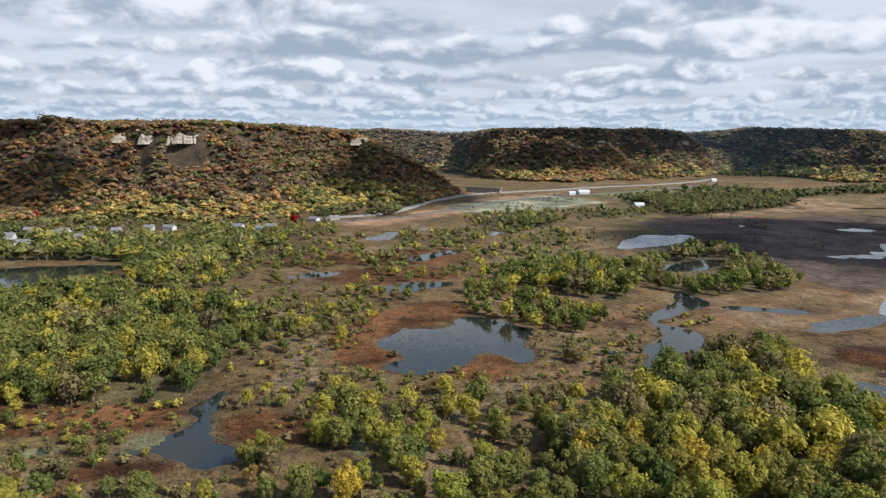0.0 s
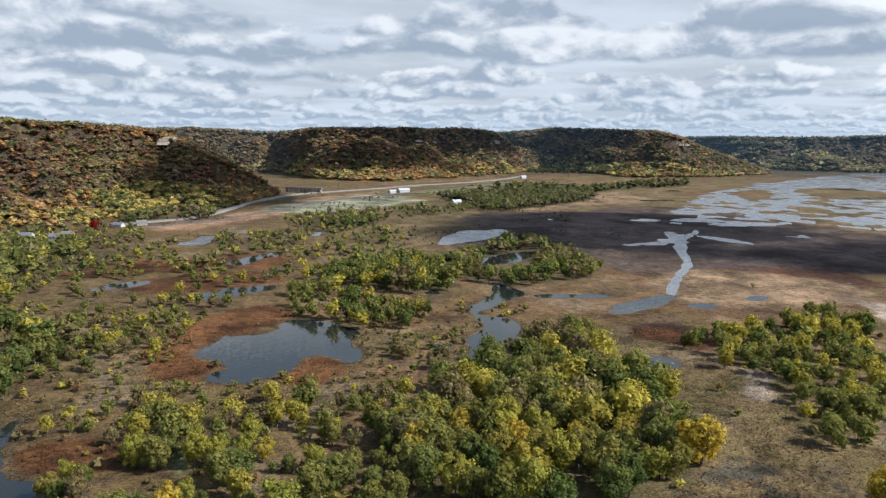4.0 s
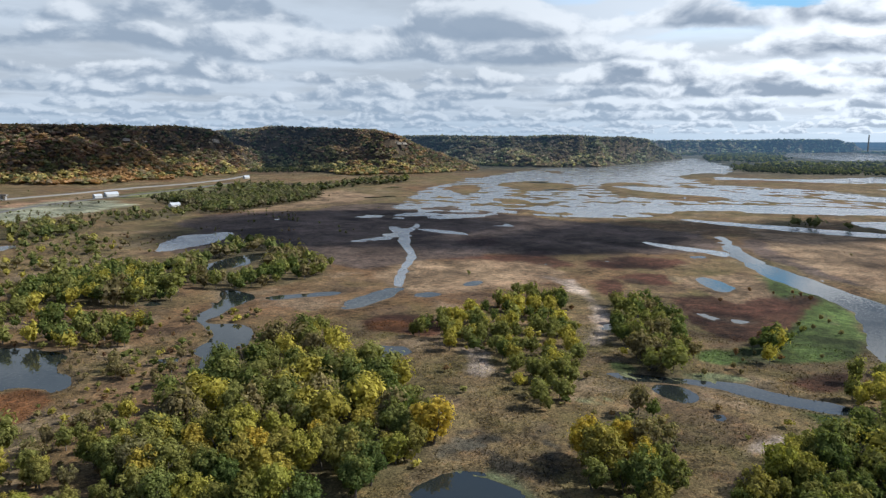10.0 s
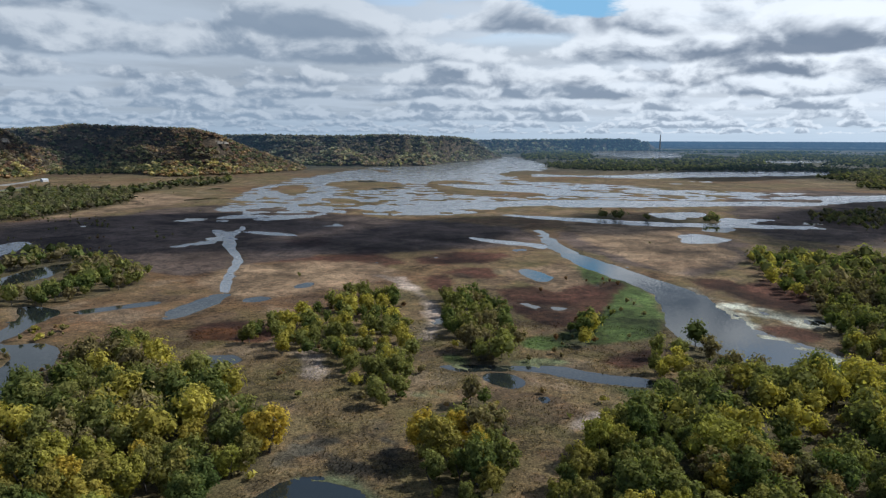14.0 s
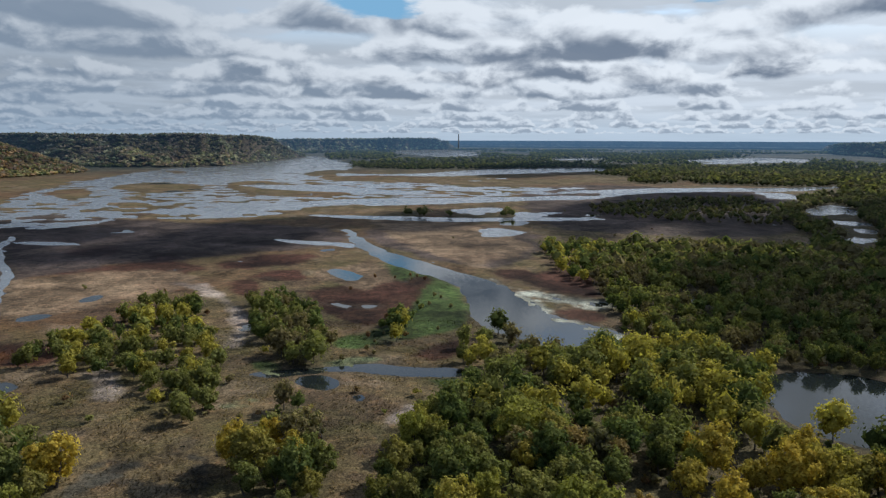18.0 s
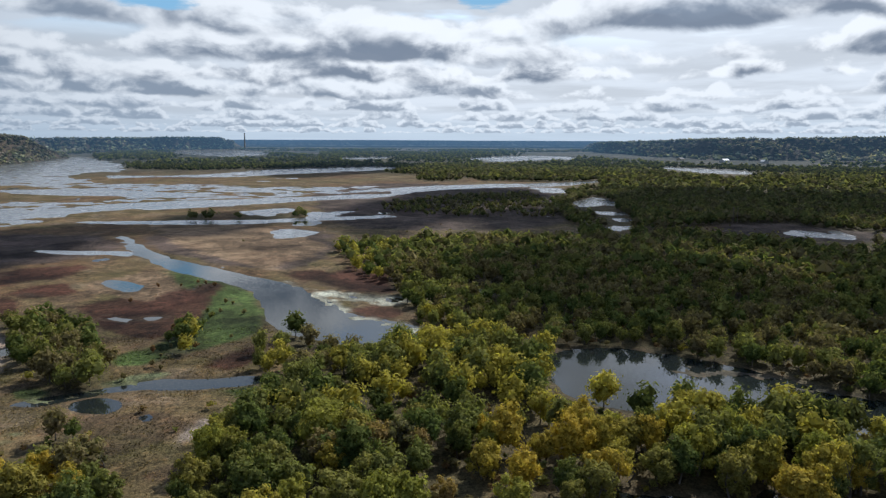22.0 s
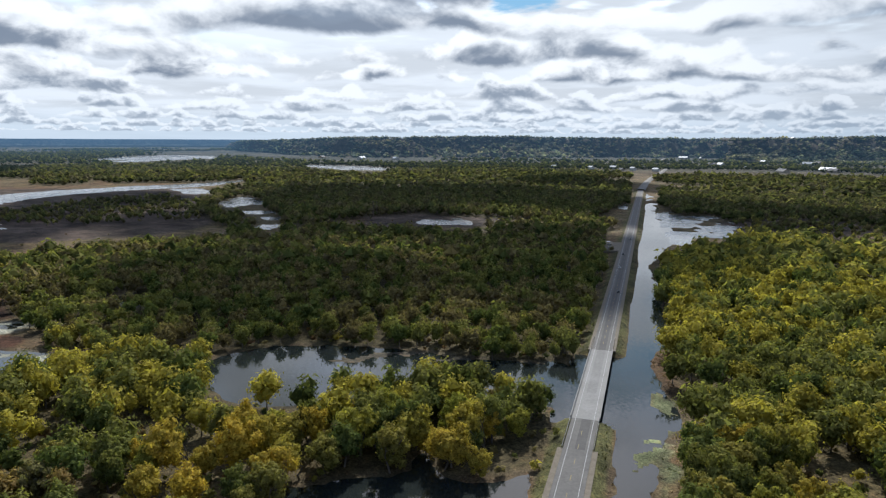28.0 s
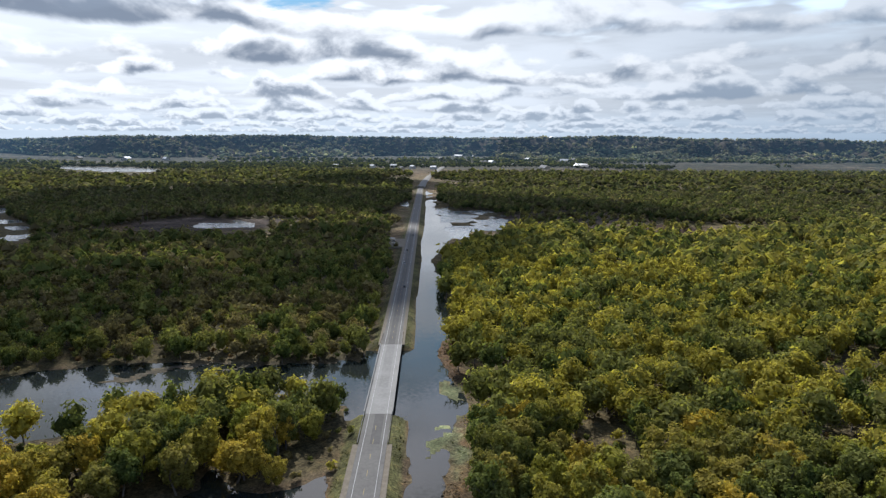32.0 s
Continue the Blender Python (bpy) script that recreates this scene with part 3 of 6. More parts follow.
RIDGES.append([(30.1, 3509, 500, 126), (37.4, 3215, 500, 133), (42.0, 2979, 500, 130), (46.6, 2912, 500, 136), (49.2, 3083, 450, 132), (50.9, 3416, 400, 131), (52.7, 3727, 350, 120), (53.5, 3957, 250, 86), (54.7, 4358, 150, 37), (55.6, 4670, 60, 2)])
RIDGES.append([(51.8, 5805, 800, 111), (57.2, 6382, 800, 119), (61.1, 7329, 800, 129), (65.8, 8709, 700, 134), (66.9, 8860, 400, 90), (67.6, 10081, 100, 13)])
RIDGES.append([(94.7, 9842, 300, 58), (96.0, 6993, 600, 95), (99.8, 5203, 800, 113), (103.4, 4685, 800, 123), (107.9, 4412, 800, 132), (117.1, 4541, 800, 141), (123.8, 4720, 800, 131), (130.2, 4970, 800, 130), (134.3, 4841, 800, 126), (138.1, 5058, 800, 128)])
RIDGES.append([(133.8, 3888, 800, 122), (143.6, 4105, 800, 141), (147.9, 3905, 800, 119), (153.8, 4137, 800, 125), (159.3, 4420, 800, 116), (161.6, 4322, 800, 117), (181.8, 6598, 800, 130)])
RIDGES.append([(60, 15000, 2500, 90), (68, 15000, 2500, 117), (80, 15000, 2500, 119), (96, 15000, 2500, 116), (104, 15000, 2500, 100)])
HOUSES = [(-480, 764), (-488, 821), (-452, 792), (-443, 812), (-416, 823), (-388, 824), (-358, 846), (-352, 943), (-255, 861), (-219, 840), (-232, 975), (-223, 1020), (-176, 950), (-151, 964), (-403, 766), (-435, 715), (-216, 873), (-334, 847)]
BARNS = [(293, 1463, 24, 12), (263, 1431, 14, 9), (327, 1166, 16, 10), (747, 1940, 16, 10)]
TOWN = [(2326, -1653, 26), (2184, -1590, 22), (2214, -1663, 24), (2291, -1775, 22), (2107, -1684, 24), (3081, -2515, 90), (3517, -3154, 30), (2466, -2277, 40), (2455, -2316, 40), (3366, -3238, 110), (3679, -3736, 100), (2174, -2183, 28), (2714, -2833, 26), (1896, -2076, 60), (2458, -2850, 50), (2570, -3048, 40), (1881, -2283, 60), (1840, -2262, 40), (3990, -1084, 110), (4294, -917, 60), (3660, -3143, 60), (2931, -1999, 30), (2351, -1565, 26), (2223, -1456, 24), (3271, -3645, 50), (2580, -1618, 24), (2491, -1482, 22), (3742, -1623, 70), (3831, -1240, 60), (7692, -920, 60)]
VIADUCT = [(50, 1520), (123, 1474)]
POLES = [(968, -279), (966, -284)]
RED_TREES = [(-554, 942), (-195, 910)]


WATER = [(kind, eased(o)) for kind, o in WATER]
COVER = [(kind, eased(o)) for kind, o in COVER]
BARS = [(kind, eased(o)) for kind, o in BARS]
WOODS = [(kind, eased(o)) for kind, o in WOODS]


def rise(x, y):
    """Height of the bluffs, and how far up their slope a place lies (0 foot, 1 crest)."""
    d, az = np.hypot(x, y), np.degrees(np.arctan2(x, y))
    z, share = np.zeros(x.shape), np.full(x.shape, -1.0)
    for n, ridge in enumerate(RIDGES):
        t = np.array(ridge, float)
        foot, wide = np.interp(az, t[:, 0], t[:, 1]), np.interp(az, t[:, 0], t[:, 2])
        top = np.interp(az, t[:, 0], t[:, 3], left=0, right=0) - 9.0      # the forest stands on it
        grain = 0.06 * foot
        run = np.radians(az) * foot
        gully = np.abs(soft_noise(run / 190 + 0.4 * soft_noise(x / 120, y / 120, 46 + n), d / 2600, 48 + n)) + 0.5 * np.abs(soft_noise(run / 75, d / 900, 52 + n))
        u = (d - foot) / wide + 0.22 * rough_noise(x / grain, y / grain, 4, 40 + n) + 0.55 * (gully - 0.45) * np.clip((d - foot) / wide * 2.0, 0, 1)
        w = np.clip(u, 0, 1)
        up = 0.66 * np.minimum(w / 0.78, 1) ** 1.35 + 0.34 * np.clip((w - 0.72) / 0.28, 0, 1) ** 1.5
        up = up * np.clip((5 - u) / 2.5, 0, 1)
        h = np.maximum(top, 0) * up * (1 + 0.035 * rough_noise(x / (grain * 1.6), y / (grain * 1.6), 4, 60 + n))
        higher = h > z
        z, share = np.where(higher, h, z), np.where(higher & (u > 0), u, share)
    return z, share


def wetness(x, y):
    """Metres inside the nearest water (negative on land), and which water it is."""
    d = np.hypot(x, y)
    best, which = np.full(x.shape, -60.0), np.full(x.shape, -1)
    ripple = 2.3 * rough_noise(x / 13, y / 13, 4, 3) + 0.007 * d * rough_noise(x / 70, y / 70, 3, 5) + np.where(d > 800, 0.006 * d, 0.0) * rough_noise(x / 24, y / 24, 3, 6)
    pools = rough_noise(x / 32, y / 32, 5, 9) * 22 + 4
    bar = np.full(x.shape, -60.0)
    for kind, outline in BARS:
        bar = np.maximum(bar, depth_inside(outline, x, y, 60.0))
    bar = np.where(bar > -50, bar + 12 * rough_noise(x / 40, y / 40, 4, 14), bar)
    az = np.degrees(np.arctan2(x, y))
    puddle = np.where((d < 800) & (az > 12) & (az < 82), (rough_noise(x / 30, y / 22, 4, 151) - 1.08) * 14, -60)
    puddle = np.where((d >= 800) & (d < 2100) & (az > 12) & (az < 80), (rough_noise(x / 75, y / 75, 5, 157) - 0.98) * 26, puddle)
    best, which = np.where(puddle > -3, puddle, best), np.where(puddle > -3, 0, which)
    for i, (kind, outline) in enumerate(WATER):
        s = depth_inside(outline, x, y, 60.0)
        s = np.where(s > -55, s + ripple * (0.5 if kind == "creek" else 1.0), s)
        if kind == "flats":
            s = np.minimum(s, pools)
        if kind == "lake":
            s = np.minimum(s, pools + 15)
        if kind in ("flats", "lake"):
            s = np.minimum(s, -bar)
        higher = s > best
        best, which = np.where(higher, s, best), np.where(higher, i, which)
    return best, which


# "pale" holds both scum and painted water glare
COLOUR = {"rust": (0.105, 0.048, 0.020), "sedge": (0.064, 0.029, 0.018), "flat": (0.078, 0.058, 0.047), "dark": (0.042, 0.026, 0.022), "tanband": (0.20, 0.138, 0.082),
          "green": (0.062, 0.098, 0.026), "scum": (0.17, 0.19, 0.095), "mud": (0.30, 0.24, 0.185), "wet": (0.065, 0.058, 0.042),
          "pale": (0.36, 0.36, 0.28), "field": (0.25, 0.155, 0.095), "stubble": (0.21, 0.215, 0.145), "meadow": (0.12, 0.125, 0.05), "lawn": (0.17, 0.16, 0.06)}
ROAD_A, ROAD_B = Vector((130.0, -77.0)), Vector((1276.0, -982.0))


def off_road(x, y):
    """Metres from the causeway's middle line."""
    w = (ROAD_B - ROAD_A).normalized()
    along = (x - ROAD_A.x) * w.x + (y - ROAD_A.y) * w.y
    return np.abs((x - ROAD_A.x) * w.y - (y - ROAD_A.y) * w.x) + np.where(along < -80, 200, 0), along


BRIDGE = (114.0, 209.0)  # metres along the causeway


def lie(x, y):
    """Ground height, cover colour, wetness and water number of places of the plan."""
    hill, share = rise(x, y)
    s, which = wetness(x, y)
    d = np.hypot(x, y)
    s = np.where(hill > 1.5, -60, s)
    n1, n2 = rough_noise(x / 22, y / 22, 4, 21), rough_noise(x / 130, y / 130, 4, 25)
    c = np.empty(x.shape + (3,))
    tan, olive, rust = np.array((0.175, 0.118, 0.062)), np.array((0.105, 0.085, 0.036)), np.array((0.115, 0.062, 0.030))
    a = np.clip(0.5 + 0.6 * n1 + 0.3 * n2, 0, 1)[..., None]
    b = np.clip(n2 * 1.4 - 0.2, 0, 1)[..., None] * 0.7
    west = np.clip((np.degrees(np.arctan2(x, y)) - 12) / -14, 0, 1)[..., None] * 0.75
    c[:] = (olive * (1 - a) + tan * a) * (1 - b) + rust * b
    c = c * (1 - west) + (olive * 0.6 + rust * 0.4) * west
    far = np.clip((d - 2100) / 900, 0, 1)[..., None]
    strip = np.clip(rough_noise(x / 420, y / 420, 5, 28) * 2.2 - 0.3, 0, 1)[..., None]
    c = c * (1 - far) + (np.array((0.030, 0.036, 0.024)) * (1 - strip) + np.array((0.062, 0.062, 0.046)) * strip) * far
    thatch = rough_noise(x / 7.5, y / 7.5, 3, 131)
    bars = rough_noise(x / 34, y / 34, 5, 137) + 0.35 * thatch
    dark_patch = np.clip((bars - 0.35) * 2.2, 0, 1)[..., None] * 0.6
    c = c * (1 - dark_patch) + np.array((0.075, 0.05, 0.033)) * dark_patch
    light_patch = np.clip((-bars - 0.45) * 2.5, 0, 1)[..., None] * 0.5
    c = c * (1 - light_patch) + np.array((0.20, 0.152, 0.10)) * light_patch
    mat = np.zeros(x.shape)
    wobble = (1.6 + 0.007 * d) * n1 + 0.006 * d * n2
    for kind, outline in COVER:
        m = depth_inside(outline, x, y, 30.0)
        edge = 1.2 + 0.0022 * d
        m = np.clip((np.where(m > -29, m + wobble, m)) / edge * 0.5 + 0.5, 0, 1)
        if kind in ("scum", "pale", "wet"):
            m = m * np.clip((0.55 if kind == "wet" else 0.8) + 1.6 * rough_noise(x / 9, y / 9, 3, 77), 0, 1)
            mat = np.maximum(mat, m)
        m = m[..., None] * 0.92
        c = c * (1 - m) + np.array(COLOUR[kind]) * (0.72 + 0.4 * a + 0.55 * np.clip(-bars, -0.85, 0.85)[..., None]) * m
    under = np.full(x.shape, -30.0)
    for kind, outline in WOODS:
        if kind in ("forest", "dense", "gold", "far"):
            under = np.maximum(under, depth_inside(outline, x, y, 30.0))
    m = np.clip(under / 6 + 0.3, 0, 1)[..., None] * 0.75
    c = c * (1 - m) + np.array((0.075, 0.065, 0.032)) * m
    m = np.clip(hill / 6, 0, 1)[..., None]
    c = c * (1 - m) + np.array((0.062, 0.048, 0.032)) * (0.8 + 0.4 * a) * m
    m = np.clip(1 - np.abs(s + 1.5) / 3.5, 0, 1)[..., None] * 0.5         # wet, bare margins
    c = c * (1 - m) + np.array((0.075, 0.060, 0.040)) * m
    z = np.clip(-s * 0.10, -0.7, 0.42) + np.where(s < -2, 0.14 * n1 + 0.1 * n2, 0)
    z = np.where(mat > 0.5, np.maximum(z, 0.05), z) + hill
    across, along = off_road(x, y)
    bank = np.clip((11.5 - across) / 4.2, 0, 1) * 2.7
    bank = np.where((along > BRIDGE[0]) & (along < BRIDGE[1]), -0.7, bank)
    z = np.where((across < 14) & (bank != 0) & (along > -80) & (d < 1700), np.where(bank > 0, np.maximum(z, bank), np.minimum(z, -0.4)), z)
    verge = (np.clip((13 - across) / 3, 0, 1) * (d < 1700))[..., None] * (bank > 0)[..., None]
    c = c * (1 - verge) + np.array((0.092, 0.090, 0.036)) * (0.7 + 0.6 * a) * verge
    return z, c * 0.92, s, which


# ---- materials ----
def material(name):
    m = bpy.data.materials.new(name)
    m.use_nodes = True
    return m, Nodes(m.node_tree)


def finish(k, shader):
    k.put(k.add("ShaderNodeOutputMaterial").inputs[0], shader)


def principled(k, colour, rough=0.8, metal=0.0, bump=None, bump_depth=0.1, specular=0.3):
    p = k.add("ShaderNodeBsdfPrincipled")
    k.put(p.inputs["Base Color"], colour)
    k.put(p.inputs["Roughness"], rough)
    k.put(p.inputs["Metallic"], metal)
    k.put(p.inputs["Specular IOR Level"], specular)
    if bump is not None:
        b = k.add("ShaderNodeBump")
        k.put(b.inputs["Distance"], bump_depth)
        k.put(b.inputs["Height"], bump)
        k.put(p.inputs["Normal"], b.outputs[0])
    return p.outputs[0]


def place_vector(k):
    return k.add("ShaderNodeNewGeometry").outputs["Position"]


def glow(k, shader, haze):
    """Far ground and woods: haze added as blue emission over what they reflect."""
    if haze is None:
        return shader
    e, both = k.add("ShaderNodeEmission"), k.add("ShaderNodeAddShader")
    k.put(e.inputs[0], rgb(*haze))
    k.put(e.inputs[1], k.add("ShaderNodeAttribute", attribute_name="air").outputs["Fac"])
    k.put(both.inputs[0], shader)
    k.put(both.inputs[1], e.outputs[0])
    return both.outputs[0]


def make_ground(name, haze=None):
    m, k = material(name)
    at = place_vector(k)
    cover = k.add("ShaderNodeAttribute", attribute_name="cover").outputs["Color"]
    fine, tuft, broad, bars = k.noise(at, 1.1, 4.0, 0.7), k.noise(at, 0.22, 5.0, 0.7), k.noise(at, 0.06, 5.0, 0.65), k.noise(at, 0.014, 6.0, 0.68, distortion=0.6)
    v = k.math("ADD", k.math("MULTIPLY", fine, 0.5), k.math("ADD", k.math("MULTIPLY", tuft, 0.9), k.math("ADD", k.math("MULTIPLY", broad, 0.8), k.math("MULTIPLY", bars, 0.8))))
    gain = k.math("MULTIPLY", k.ramp(v, 1.25, 1.75, 0.32, 1.68, smooth=False), k.ramp(fine, 0.35, 0.65, 0.6, 1.4, smooth=False))
    col = k.vec("SCALE", cover, scale=gain)
    col = k.mix(k.ramp(tuft, 0.52, 0.70, 0.0, 0.45), col, k.mix(1.0, col, rgb(1.2, 0.82, 0.6), "MULTIPLY"))
    col = k.mix(k.ramp(bars, 0.50, 0.62, 0.0, 0.4), col, k.mix(1.0, col, rgb(0.62, 0.55, 0.55), "MULTIPLY"))
    finish(k, glow(k, principled(k, col, 0.95, bump=v, bump_depth=0.5, specular=0.1), haze))
    return m


def make_water(name, calm, windy, chop, deep=(0.009, 0.013, 0.014), shallow=(0.024, 0.028, 0.025)):
    m, k = material(name)
    at = place_vector(k)
    broad = k.noise(at, 0.02, 3.0, 0.6)
    wind = k.ramp(broad, 0.42, 0.62, calm, windy)
    col = k.mix(k.noise(at, 0.035, 3.0), rgb(*deep), rgb(*shallow))
    p = k.add("ShaderNodeBsdfPrincipled")
    k.put(p.inputs["Base Color"], col)
    k.put(p.inputs["Roughness"], wind)
    k.put(p.inputs["IOR"], 1.333 if chop < 0.2 else 1.6)
    wave = k.add("ShaderNodeTexNoise")
    k.put(wave.inputs["Vector"], at)
    k.put(wave.inputs["Scale"], 0.7)
    tilt = k.vec("MULTIPLY", k.vec("SUBTRACT", wave.outputs["Color"], (0.5, 0.5, 0.5)), (chop, chop, 0.0))
    k.put(p.inputs["Normal"], k.vec("NORMALIZE", k.vec("ADD", tilt, (0.0, 0.0, 1.0))))
    finish(k, p.outputs[0])
    return m


def make_leaves(name, from_tree, haze=None):
    """Leaf clumps; the colour comes from the tree's own number or from the wood's."""
    m, k = material(name)
    loose = k.add("ShaderNodeNewGeometry").outputs["Random Per Island"]
    tint = k.add("ShaderNodeAttribute", attribute_name="tint").outputs["Color"]
    if from_tree:
        own = k.add("ShaderNodeObjectInfo").outputs["Random"]
        ramp = k.add("ShaderNodeValToRGB")
        for i, (at, c) in enumerate(((0.0, (0.72, 0.85, 0.85)), (0.4, (0.95, 1.0, 1.0)), (0.7, (1.1, 1.0, 0.95)), (1.0, (1.35, 1.15, 0.9)))):
            e = ramp.color_ramp.elements[i] if i < 2 else ramp.color_ramp.elements.new(at)
            e.position, e.color = at, rgb(*c)
        k.put(ramp.inputs[0], own)
        tint = k.mix(1.0, ramp.outputs[0], tint, "MULTIPLY")
    col = k.vec("SCALE", tint, scale=k.ramp(loose, 0.0, 1.0, 0.62, 1.6, smooth=False))
    d, t = k.add("ShaderNodeBsdfDiffuse"), k.add("ShaderNodeBsdfTranslucent")
    k.put(d.inputs[0], col)
    k.put(t.inputs[0], k.mix(1.0, col, rgb(1.1, 1.15, 0.6), "MULTIPLY"))
    mixed = k.add("ShaderNodeMixShader")
    k.put(mixed.inputs[0], 0.46)
    k.put(mixed.inputs[1], d.outputs[0])
    k.put(mixed.inputs[2], t.outputs[0])
    finish(k, glow(k, mixed.outputs[0], haze))
    return m


def make_plain(name, low, high, scale=2.0, rough=0.85, bump=0.02, specular=0.3, metal=0.0):
    m, k = material(name)
    at = k.add("ShaderNodeTexCoord").outputs["Object"]
    n = k.noise(at, scale, 5.0, 0.65)
    stain = k.noise(at, scale * 0.13, 3.0, 0.6)
    col = k.mix(k.ramp(k.math("ADD", k.math("MULTIPLY", n, 0.6), k.math("MULTIPLY", stain, 0.5)), 0.3, 0.8), rgb(*low), rgb(*high))
    finish(k, principled(k, col, rough, metal, bump=n, bump_depth=bump, specular=specular))
    return m


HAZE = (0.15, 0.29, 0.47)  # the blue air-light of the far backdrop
MAT = {
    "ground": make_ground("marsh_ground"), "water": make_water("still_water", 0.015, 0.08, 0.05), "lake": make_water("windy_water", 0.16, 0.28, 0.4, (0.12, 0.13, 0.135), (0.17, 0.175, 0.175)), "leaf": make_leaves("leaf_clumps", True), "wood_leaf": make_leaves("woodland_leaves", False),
    "bark": make_plain("bark", (0.06, 0.05, 0.042), (0.17, 0.15, 0.13), 3.0, 0.95, 0.05, 0.1),
    "rock": make_plain("limestone", (0.16, 0.135, 0.105), (0.43, 0.38, 0.31), 0.25, 0.95, 1.0, 0.1),
    "asphalt": make_plain("worn_asphalt", (0.115, 0.108, 0.10), (0.17, 0.16, 0.147), 0.9, 0.9, 0.01, 0.2),
    "patch": make_plain("dark_asphalt", (0.085, 0.081, 0.075), (0.12, 0.114, 0.107), 0.9, 0.9, 0.01, 0.2),
    "concrete": make_plain("bridge_concrete", (0.215, 0.207, 0.194), (0.30, 0.29, 0.272), 0.7, 0.9, 0.01, 0.2),
    "worn_deck": make_plain("worn_bridge_deck", (0.185, 0.178, 0.166), (0.265, 0.255, 0.24), 0.7, 0.9, 0.01, 0.2),
    "line": make_plain("road_paint", (0.34, 0.34, 0.32), (0.5, 0.5, 0.48), 4.0, 0.8, 0.002),
    "yellow_line": make_plain("yellow_road_paint", (0.26, 0.21, 0.10), (0.36, 0.28, 0.12), 4.0, 0.8, 0.002),
    "gravel": make_plain("gravel_shoulder", (0.14, 0.12, 0.09), (0.24, 0.205, 0.16), 3.0, 0.95, 0.05, 0.1),
    "steel": make_plain("galvanised_steel", (0.17, 0.17, 0.17), (0.27, 0.27, 0.27), 5.0, 0.7, 0.002, 0.3, 0.2),
    "timber": make_plain("weathered_timber", (0.10, 0.08, 0.06), (0.22, 0.18, 0.14), 6.0, 0.9, 0.01, 0.2),
    "white_wall": make_plain("white_siding", (0.36, 0.36, 0.345), (0.56, 0.56, 0.54), 1.5, 0.7, 0.01),
    "tan_wall": make_plain("tan_siding", (0.34, 0.29, 0.23), (0.48, 0.42, 0.34), 1.5, 0.7, 0.01),
    "roof": make_plain("grey_shingles", (0.11, 0.11, 0.115), (0.22, 0.22, 0.22), 1.5, 0.85, 0.02),
    "metal_roof": make_plain("white_sheet_roof", (0.36, 0.38, 0.40), (0.5, 0.52, 0.54), 1.2, 0.5, 0.005, 0.5),
    "glass": make_plain("window_glass", (0.02, 0.025, 0.03), (0.05, 0.055, 0.06), 1.0, 0.08, 0.0, 0.6),
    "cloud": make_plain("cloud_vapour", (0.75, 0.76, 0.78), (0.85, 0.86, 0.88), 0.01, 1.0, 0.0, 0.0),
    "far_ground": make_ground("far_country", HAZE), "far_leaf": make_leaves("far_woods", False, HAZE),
}


# ---- mesh helpers ----
def mesh_from(name, verts, faces, mat=None, smooth=False):
    """A mesh from arrays; faces is an n x 3 or n x 4 array."""
    me = bpy.data.meshes.new(name)
    faces = np.asarray(faces, np.int32)
    verts = np.asarray(verts, np.float32)
    n, w = faces.shape
    me.vertices.add(len(verts))
    me.vertices.foreach_set("co", verts.ravel())
    me.loops.add(n * w)
    me.loops.foreach_set("vertex_index", faces.ravel())
    me.polygons.add(n)
    me.polygons.foreach_set("loop_start", np.arange(0, n * w, w, dtype=np.int32))
    if smooth:
        me.polygons.foreach_set("use_smooth", np.ones(n, bool))
    me.update(calc_edges=True)
    if mat:
        me.materials.append(mat)
    return me


def colour_attribute(me, name, colours):
    a = me.attributes.new(name, "FLOAT_COLOR", "POINT")
    full = np.ones((len(me.vertices), 4), np.float32)
    full[:, :3] = colours
    a.data.foreach_set("color", full.ravel())


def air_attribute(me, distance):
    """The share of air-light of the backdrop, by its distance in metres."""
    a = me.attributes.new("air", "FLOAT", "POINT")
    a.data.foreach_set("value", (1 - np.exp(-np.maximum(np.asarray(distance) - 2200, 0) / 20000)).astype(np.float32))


def part(name, bm, mat, parent=None, label=""):
    """One bmesh as one mesh object, under a thing or a part."""
    me = bpy.data.meshes.new(name)
    bm.to_mesh(me)
    bm.free()
    me.materials.append(mat)
    ob = new(name, me)
    if parent is not None:
        ob.parent = parent
    return tagged(ob, label)


def box(bm, size, at=(0, 0, 0), turn=0.0, bevel=0.0):
    m = Matrix.Translation(at) @ Matrix.Rotation(turn, 4, "Z") @ Matrix.Diagonal((*size, 1))
    made = bmesh.ops.create_cube(bm, size=1, matrix=m)
    if bevel:
        edges = list({e for v in made["verts"] for e in v.link_edges})
        bmesh.ops.bevel(bm, geom=edges, offset=bevel, segments=1, affect="EDGES")
    return made


# ---- ground and water ----
def ring_radii():
    r, out = 0.0, []
    while r < 32000:
        out.append(r)
        step = max(0.6, r * r * 2.1e-5)
        step = min(step, 15 if 850 < r < 3300 else 60 if r <= 6200 else 260 if r <= 12000 else 800)
        r += step if r > 150 else 9
    return np.array(out)


